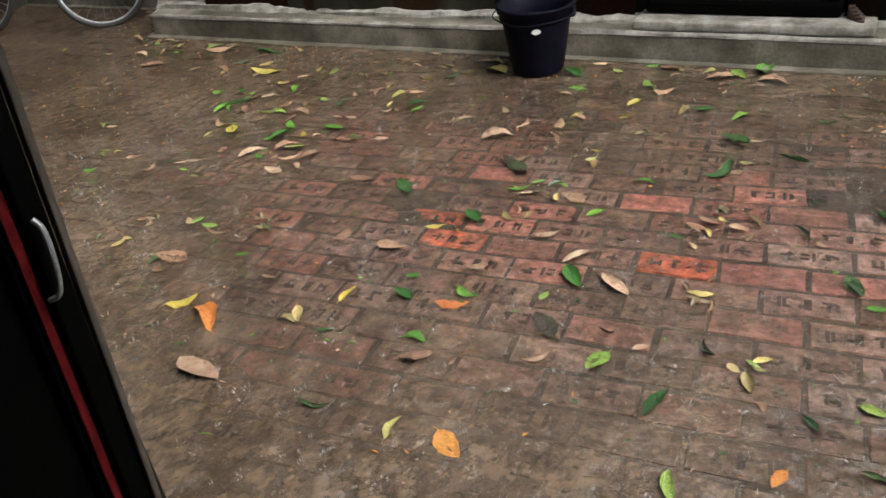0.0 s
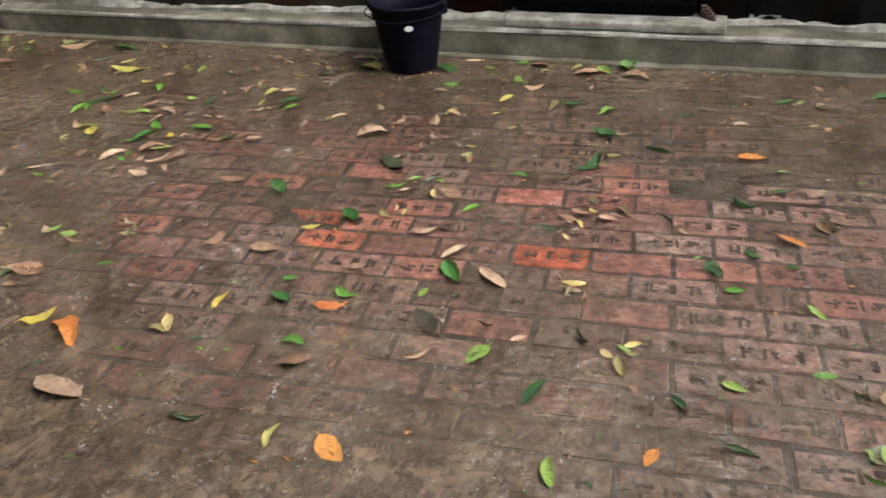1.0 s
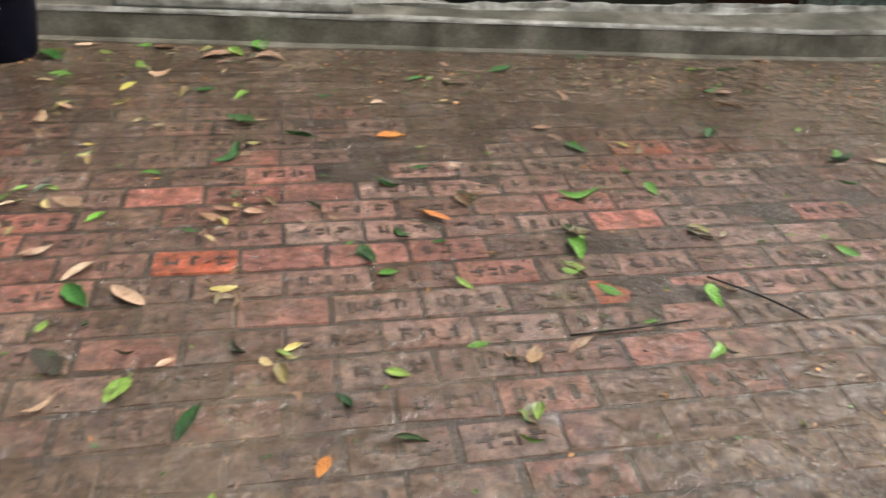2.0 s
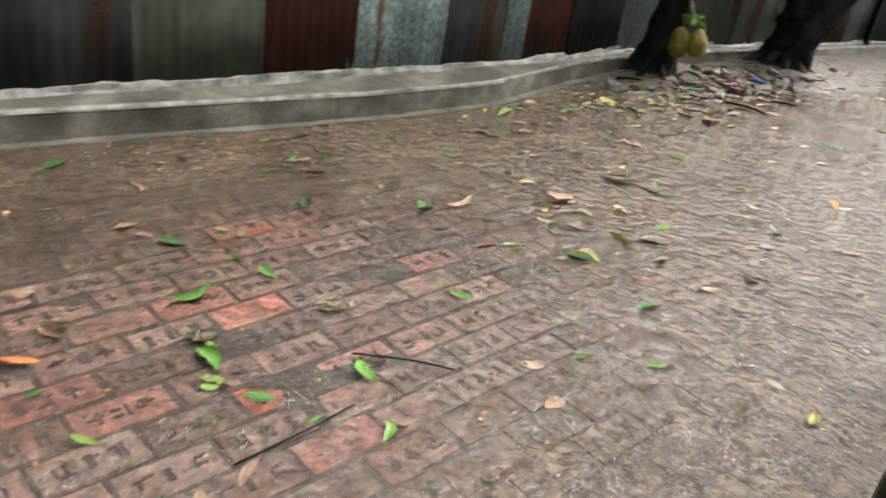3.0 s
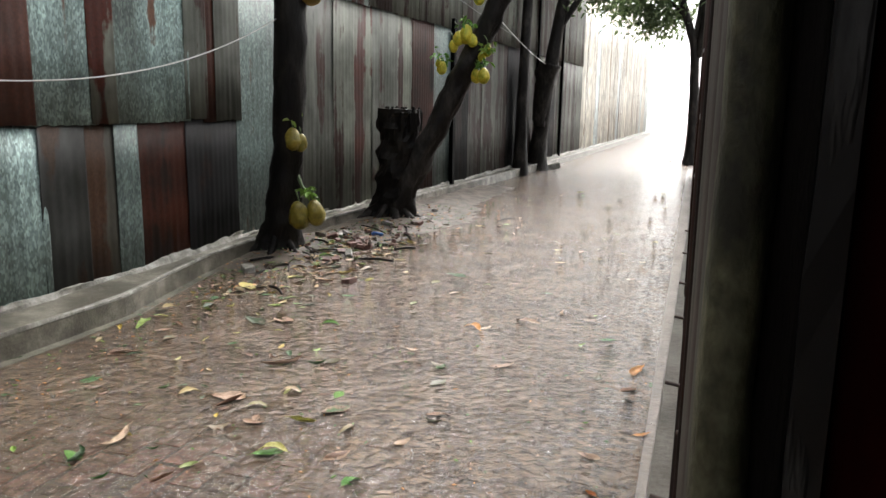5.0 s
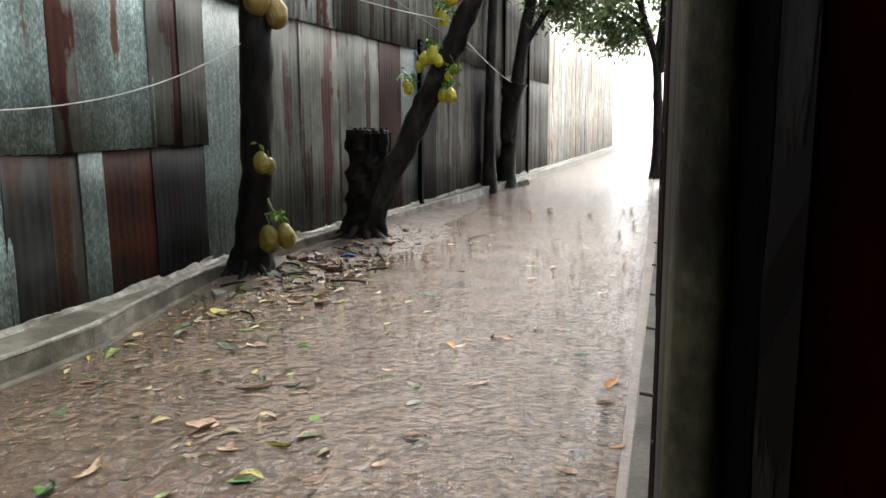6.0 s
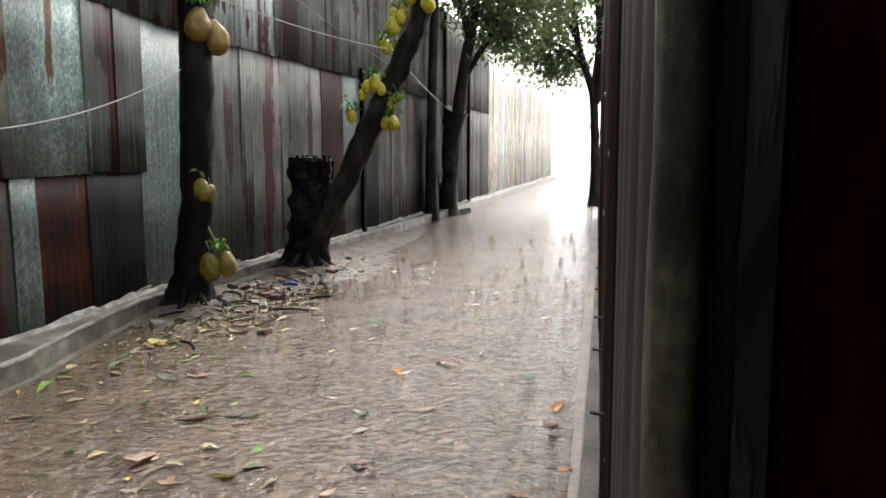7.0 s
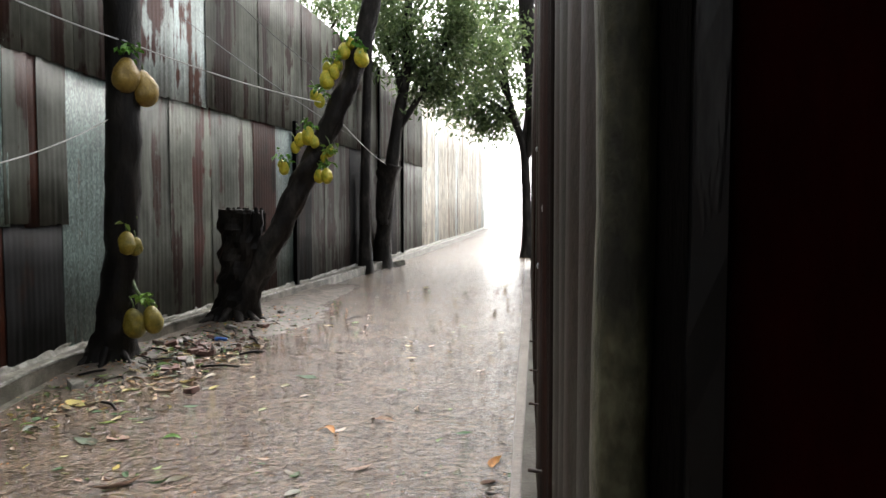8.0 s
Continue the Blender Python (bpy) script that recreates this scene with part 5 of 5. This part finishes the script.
lay("tan", [(-1.84, -1.9, 132, 0.098), (-1.42, -1.04, 87, 0.123), (-1.54, -0.55, -176, 0.102), (-1.53, -0.34, 98, 0.106), (-1.22, -0.63, 84, 0.07), (-1.22, -1.08, 96, 0.136), (-1.95, -0.73, 92, 0.12), (-2.32, -0.86, 115, 0.089), (-2.61, -0.29, -177, 0.14), (-2.46, -0.34, 121, 0.149), (-2.03, 0.15, 66, 0.112), (-1.66, 0.29, 149, 0.125), (-1.15, 0.35, 135, 0.093), (-1.05, 0.03, 131, 0.106), (-2.58, -1.59, 167, 0.082), (-2.13, -1.24, 125, 0.125), (-2.04, -1.37, 134, 0.137), (-1.93, -1.31, 158, 0.068), (-2.29, -1.74, 70, 0.167), (-3.29, -2.66, 109, 0.2), (-3.13, -3.21, 75, 0.142), (-2.96, -2.94, 110, 0.166), (-0.78, -0.54, 78, 0.187), (-1.76, 0.15, 125, 0.09)])
lay("tan", [(-1.51, 0.01, 119, 0.065), (-3.35, 0.42, 125, 0.145), (-3.25, 0.47, 146, 0.103), (-3.31, 0.66, 71, 0.153), (-1.55, 0.45, 49, 0.143)])
lay("tan", [(-2.34, 4.16, 60, 0.25), (-2.63, 1.8, 91, 0.083), (-2.54, 1.83, 36, 0.084), (-2.3, 1.41, 136, 0.073), (-3.31, 1.46, 35, 0.06), (-2.95, 1.94, -1, 0.118), (-2.89, 2.68, 64, 0.141), (-3.16, 3.91, 64, 0.131), (-2.23, 3.6, 73, 0.145), (-1.56, 3.37, 63, 0.114), (-1.39, 3.57, 68, 0.084), (-1.34, 2.56, 49, 0.077), (-1.17, 2.48, 88, 0.075), (-1.32, 1.64, 129, 0.098), (-1.57, 2.15, 21, 0.074), (-3.48, 3.12, 74, 0.094), (-3.05, 2.72, 97, 0.112), (-2.4, 3.13, 97, 0.2), (-2.93, 5.89, 49, 0.094)])
lay("tan", [(-3.16, 3.92, 38, 0.135), (-2.28, 3.66, 14, 0.158), (-2.23, 3.56, 49, 0.094), (-2.02, 3.49, 16, 0.1), (-1.92, 3.88, 56, 0.069), (-1.78, 3.73, 66, 0.144), (-1.39, 3.55, 41, 0.055), (-1.56, 3.37, 56, 0.092), (-0.69, 4.51, 48, 0.096), (-1.44, 5.42, -16, 0.182), (-2.77, 4.81, -24, 0.191), (-2.43, 3.2, 59, 0.068), (-1.33, 4.59, 37, 0.134), (-1.38, 3.87, 26, 0.083), (-0.71, 3.76, -21, 0.099)])
lay("orange", [(-0.96, -0.7, 66, 0.169), (-0.78, 0.27, 56, 0.106), (-0.95, 0.99, 158, 0.062), (-1.3, 0.02, 115, 0.107), (-2.53, 1.2, 104, 0.085), (-1.99, 1.29, 57, 0.042), (-1.97, 1.32, 61, 0.103), (-2.53, 1.19, 96, 0.112), (-0.69, 4.78, 80, 0.163), (-1.7, 5.14, -15, 0.122), (-0.64, 3.48, -34, 0.054), (-0.56, 4.05, 44, 0.086)])
lay("yellow", [(-1.02, -0.83, 150, 0.109), (-1.22, -0.31, 174, 0.098), (-1.69, -0.25, 123, 0.067), (-0.77, 0.12, 176, 0.086), (-3.24, -0.69, 66, 0.155), (-2.76, -0.1, 159, 0.055), (-2.98, -2.04, 100, 0.2), (-2.95, 0.12, 150, 0.091), (-2.43, 0.11, 84, 0.049), (-1.83, 3.56, 0, 0.134), (-1.79, 3.29, 30, 0.125), (-3.48, 5.4, -37, 0.2), (-2.54, 21.49, 88, 0.2)])
lay("green", [(-1.32, -0.83, 130, 0.054), (-0.58, -0.33, 110, 0.035), (-1.1, -0.01, 98, 0.087), (-1.36, 0.04, 69, 0.082), (-1.19, 0.51, 157, 0.092), (-0.85, 0.78, -167, 0.095), (-2.21, 0.36, 98, 0.084), (-3.45, 0.08, 138, 0.067), (-1.65, 1.15, 107, 0.059), (-2.05, -0.07, 123, 0.098), (-1.23, 1.16, 77, 0.064), (-1.94, 0.26, 140, 0.07), (-3.46, 0.62, 177, 0.2), (-1.42, 0.27, 169, 0.049), (-1.39, -0.17, 106, 0.047), (-1.69, -2.04, 116, 0.077), (-1.77, 1.73, 1, 0.124), (-2.11, 1.82, 87, 0.156), (-2.15, 2.1, 8, 0.087), (-2.28, 2.05, 11, 0.07), (-1.33, 1.37, 100, 0.062), (-1.56, 1.78, 53, 0.084), (-1.53, 2.1, -1, 0.114), (-1.76, 2.63, 37, 0.081)])
lay("green", [(-1.8, 3.29, 55, 0.136), (-1.29, 2.74, 64, 0.073), (-1.16, 2.93, 64, 0.076), (-1.6, 1.37, 44, 0.075), (-1.42, 1.86, 100, 0.046), (-1.41, 3.21, 69, 0.087), (-2.42, 2.95, -16, 0.105), (-3.47, 4.36, 127, 0.2), (-2.48, 4.85, 7, 0.108)])
lay("dark", [(-2.21, -0.16, 51, 0.192), (-2.64, 0.61, 56, 0.149), (-2.51, 0.84, 64, 0.131), (-2.37, 0.59, 153, 0.188), (-2.0, 0.92, 38, 0.098), (-1.87, 0.56, 77, 0.061), (-1.54, 0.32, 38, 0.133), (-1.29, 0.32, 48, 0.122), (-1.08, 0.69, 161, 0.113), (-1.33, 0.77, 30, 0.085), (-0.78, -0.13, 104, 0.102), (-1.14, 1.03, 42, 0.061), (-1.01, 1.18, 76, 0.085), (-2.17, 1.17, 58, 0.101), (-1.75, 1.09, 25, 0.102), (-1.86, 1.2, 41, 0.083), (-2.74, -0.89, 112, 0.113), (-1.94, -0.52, 52, 0.12), (-1.8, -0.15, 45, 0.118), (-1.29, -0.15, 66, 0.09), (-1.06, -0.29, 123, 0.05), (-2.94, 0.43, 88, 0.086), (-0.85, -0.68, 139, 0.04), (-3.31, -2.31, 89, 0.2)])
lay("dark", [(-2.56, -1.89, 131, 0.2), (-2.91, 0.92, 88, 0.076), (-3.29, -0.26, 40, 0.2)])
lay("dark", [(-3.12, 1.32, 119, 0.106), (-3.26, 1.73, 116, 0.115), (-3.44, 2.13, 93, 0.094), (-1.86, 1.2, 60, 0.069), (-1.81, 1.31, 100, 0.05), (-2.18, 1.15, 77, 0.069), (-2.41, 2.95, 125, 0.178), (-3.31, 2.85, 91, 0.128), (-2.3, 1.28, 105, 0.066), (-1.73, 1.09, 27, 0.093), (-2.46, 1.9, 50, 0.104), (-1.57, 2.77, 51, 0.048), (-1.78, 3.75, 68, 0.121), (-2.18, 4.23, 36, 0.099), (-1.6, 4.43, 88, 0.095), (-0.93, 5.25, 43, 0.11), (-2.32, 6.42, -7, 0.173), (-2.75, 4.29, 56, 0.062), (-2.21, 3.13, 54, 0.051), (-3.07, 5.24, 27, 0.093), (-2.83, 5.17, 45, 0.091), (-1.53, 6.19, 3, 0.08), (-3.54, 3.61, 74, 0.094)])
lay("dark", [(-2.91, 4.7, -20, 0.2), (-0.66, 4.4, -17, 0.069)])
for k in range(48):
    fallen_leaf(random.choice(["tan", "tan", "tan", "green", "dark", "yellow"]), -2.35 + random.gauss(0, 0.3), -1.45 + random.gauss(0, 0.3), random.uniform(0, 360), random.uniform(0.05, 0.13))
for k in range(75):
    y = random.uniform(2.4, 6.0)
    fallen_leaf(random.choice(["tan", "tan", "dark", "dark", "green", "yellow"]), along(KERB, y) + 0.1 + abs(random.gauss(0, 0.9)), y, random.uniform(0, 360), random.uniform(0.04, 0.10))
for k in range(70):
    x, y = -3.5 + random.gauss(0, 0.24), 6.75 + random.gauss(0, 0.55)
    loose_leaf(random.choice(["tan", "tan", "tan", "dark"]), max(x, -3.95), y, random.uniform(0, 360), random.uniform(0.08, 0.17))
for k in range(42):
    y = random.uniform(2.8, 9.5)
    loose_leaf(random.choice(["tan", "tan", "dark", "tan", "green"]), random.uniform(-3.2, right_x(y) - 0.25), y, random.uniform(0, 360), random.uniform(0.05, 0.11))
# leaves that lie thicker along the kerb, round the trees and thinly down the lane
for k in range(95):
    y = random.uniform(-4.2, 0.6)
    loose_leaf(random.choice(["tan", "tan", "green", "dark", "yellow"]), along(KERB, y) + abs(random.gauss(0, 0.45)) + 0.06, y, random.uniform(0, 360), random.uniform(0.05, 0.12))
for k in range(150):
    x, y = -3.5 + random.gauss(0, 0.26), 6.3 + random.gauss(0, 1.0)
    loose_leaf(random.choice(["tan", "tan", "tan", "dark", "green"]), max(x, -4.0), y, random.uniform(0, 360), random.uniform(0.05, 0.11))
for k in range(40):
    y = random.uniform(3.0, 14.0)
    loose_leaf(random.choice(["tan", "tan", "dark", "dark", "orange"]), random.uniform(-3.3, right_x(y) - 0.3), y, random.uniform(0, 360), random.uniform(0.05, 0.11))
# small clusters washed together
for k in range(46):
    cx, cy = random.uniform(-3.2, -1.0), random.uniform(-2.6, 2.2)
    for j in range(random.randint(2, 5)):
        loose_leaf("tan", cx + random.gauss(0, 0.035), cy + random.gauss(0, 0.035), random.uniform(0, 360), random.uniform(0.04, 0.085))
for k in range(40):
    y = random.uniform(-2.5, 3.0)
    loose_leaf(random.choice(["dark", "tan", "green"]), random.uniform(-3.3, -0.9), y, random.uniform(0, 360), random.uniform(0.03, 0.05))
me = bpy.data.meshes.new("scattered_leaves")
me.from_pydata(LOOSE_V, [], LOOSE_F)
me.materials.append(M["loose"])
me.polygons.foreach_set("use_smooth", [True] * len(me.polygons))
tagged(new("scattered_leaves", me), "thinly scattered wet fallen leaves, tan and green", "leaves", kind="stuff")


# ---- bits of leaf, bark and petal too small to count ----
def litter():
    tones = ["tan", "dark", "orange", "green", "joint", "stone"]
    me = bpy.data.meshes.new("leaf_litter")
    vs, fs, mi = [], [], []
    for k in range(3600):
        if k < 1500:
            x, y = random.uniform(-3.45, -0.6), random.uniform(-4.0, 5.0)
        elif k < 2100:
            y = random.uniform(-4.0, 5.5)
            x = along(KERB, y) + 0.04 + abs(random.gauss(0, 0.3))
        else:
            x, y = max(-4.05, -3.62 + random.gauss(0, 0.24)), 7.4 + random.gauss(0, 1.4)
        m = pose(x, y, max(0.008, mound_z(x, y) + 0.01), random.uniform(-20, 20), random.uniform(-20, 20), random.uniform(0, 360))
        a, b = random.uniform(0.004, 0.014), random.uniform(0.002, 0.006)
        if k >= 2100:
            a, b = a * random.uniform(1, 2.6), b * 2.2
        i = len(vs)
        vs += [m @ Vector(p) for p in ((-a, 0, 0), (0, -b, 0.003), (a, 0, 0.001), (0, b, 0.003), (0, 0, -0.003))]
        fs += [(i, i + 1, i + 2, i + 3), (i + 1, i, i + 4), (i + 2, i + 1, i + 4), (i + 3, i + 2, i + 4), (i, i + 3, i + 4)]
        mi += [random.choice((0, 0, 1, 1, 2, 3, 4, 4, 5))] * 5
    me.from_pydata(vs, [], fs)
    for t in tones:
        me.materials.append(M[t])
    me.polygons.foreach_set("material_index", mi)
    tagged(new("leaf_litter", me), "scattered wet scraps of leaf and bark", "litter", kind="stuff")


litter()


# ---- drops that splash up where the rain strikes ----
def splashes():
    vs, fs = [], []
    for _ in range(3400):
        y = random.uniform(-2.6, 9.0)
        x = along(KERB, y) + 0.05 + (right_x(y) - 0.15 - along(KERB, y)) * random.random() ** 0.7
        r, h = random.uniform(0.004, 0.013), random.uniform(0.005, 0.016)
        for k in range(random.randint(2, 5)):
            a = random.uniform(0, 6.3)
            c, n = math.cos(a), math.sin(a)
            i = len(vs)
            vs += [(x + c * r - n * 0.0019, y + n * r + c * 0.0019, 0.005), (x + c * r + n * 0.0019, y + n * r - c * 0.0019, 0.005), (x + c * r * 0.6, y + n * r * 0.6, 0.005), (x + c * r * 1.7, y + n * r * 1.7, 0.005 + h * random.uniform(0.5, 1.0))]
            fs += [(i, i + 1, i + 3), (i + 1, i + 2, i + 3), (i + 2, i, i + 3)]
    me = bpy.data.meshes.new("rain_splashes")
    me.from_pydata(vs, [], fs)
    me.materials.append(M["drops"])
    tagged(new("rain_splashes", me), "small drops splashing up from the wet paving", "water", kind="stuff")


splashes()


# ---- paving bricks, laid in courses along the lane in running bond ----
def brick_mesh(stamped, seed):
    rnd = random.Random(seed)
    L, W, H = 0.2425, 0.1195, 0.05
    bm = bmesh.new()
    lo, hi, b = -H, 0.0, 0.006
    ring0 = [bm.verts.new((sx * L / 2, sy * W / 2, lo)) for sx, sy in ((-1, -1), (1, -1), (1, 1), (-1, 1))]
    ring1 = [bm.verts.new((sx * (L / 2 - rnd.uniform(0, 0.004)), sy * (W / 2 - rnd.uniform(0, 0.003)), hi - b)) for sx, sy in ((-1, -1), (1, -1), (1, 1), (-1, 1))]
    ring2 = [bm.verts.new((v.co.x * 0.965, v.co.y * 0.93, hi + rnd.uniform(-0.0015, 0.001))) for v in ring1]
    for r0, r1 in ((ring0, ring1), (ring1, ring2)):
        for k in range(4):
            bm.faces.new((r0[k], r0[(k + 1) % 4], r1[(k + 1) % 4], r1[k]))
    bm.faces.new(ring2)
    if stamped:
        # three worn stamped blocks, each of plain bars
        for c in (-0.062, 0.0, 0.062):
            for _ in range(3):
                x, y = c + rnd.uniform(-0.015, 0.015), rnd.uniform(-0.02, 0.02)
                a, d = (0.005, rnd.uniform(0.014, 0.026)) if rnd.random() < 0.55 else (rnd.uniform(0.010, 0.018), 0.005)
                q = [bm.verts.new((x + sx * a, y * (0 if d > 0.01 else 1) + sy * d, hi + 0.0016)) for sx, sy in ((-1, -1), (1, -1), (1, 1), (-1, 1))]
                w = [bm.verts.new((v.co.x * 1.0, v.co.y, hi - 0.003)) for v in q]
                for k in range(4):
                    bm.faces.new((w[k], w[(k + 1) % 4], q[(k + 1) % 4], q[k])).material_index = 1
                bm.faces.new(q).material_index = 1
    me = bpy.data.meshes.new("brick")
    bm.normal_update()
    bm.to_mesh(me)
    bm.free()
    me.materials.append(M["brick"])
    me.materials.append(M["mark"])
    return me


BRICKS = [brick_mesh(k % 3 != 1, k) for k in range(18)]
# a few fresh bricks, redder than the rest
RED = [me.copy() for me in BRICKS if len(me.polygons) > 20][:3]
for me in RED:
    me.materials[0] = M["redbrick"]
RED_AT = [(-1.81, -0.36), (-1.69, -0.26), (-1.58, -0.18), (-1.77, 0.60), (-1.60, 1.93), (-2.45, 2.2)]
lay_m = pose(-1.767, -0.29, 0, 0, 0, 5.03 + 90)
cells = []
for row in range(-16, 24):
    for col in range(-30, 46):
        p = lay_m @ Vector((0.25 * (col + 0.5 * (row % 2)), 0.127 * row, 0))
        if along(KERB, p.y) + 0.1 < p.x < right_x(p.y) - 0.36 and -6.0 < p.y < 9.0:
            cells.append((math.hypot((p.x + 1.7) * 1.05, (p.y - 0.7) * 0.62), p, row, col))
cells.sort(key=lambda c: c[0])
rest_v, rest_f = [], []
for i, (_, p, row, col) in enumerate(cells):
    z = -0.001 + 0.004 * noise.noise((p.x * 1.3, p.y * 1.3, 0)) + random.uniform(-0.0025, 0.002)
    m = pose(p.x + random.uniform(-0.003, 0.003), p.y + random.uniform(-0.004, 0.004), z, random.uniform(-0.5, 0.5), random.uniform(-0.5, 0.5), 95.03 + random.uniform(-1.8, 1.8) + 180 * random.randrange(2))
    me = random.choice(BRICKS)
    if any(abs(p.x - x) < 0.063 and abs(p.y - y) < 0.124 for x, y in RED_AT):
        me = random.choice(RED)
    if i < 300:
        ob = new("brick", me)
        ob.parent = pavement
        ob.matrix_world = m
    else:
        k = len(rest_v)
        rest_v += [m @ v.co for v in BRICKS[1].vertices]
        rest_f += [[k + a for a in f.vertices] for f in BRICKS[1].polygons]
me = bpy.data.meshes.new("outer_bricks")
me.from_pydata(rest_v, [], rest_f)
me.materials.append(M["brick"])
tagged(new("outer_bricks", me), kind="stuff").parent = pavement
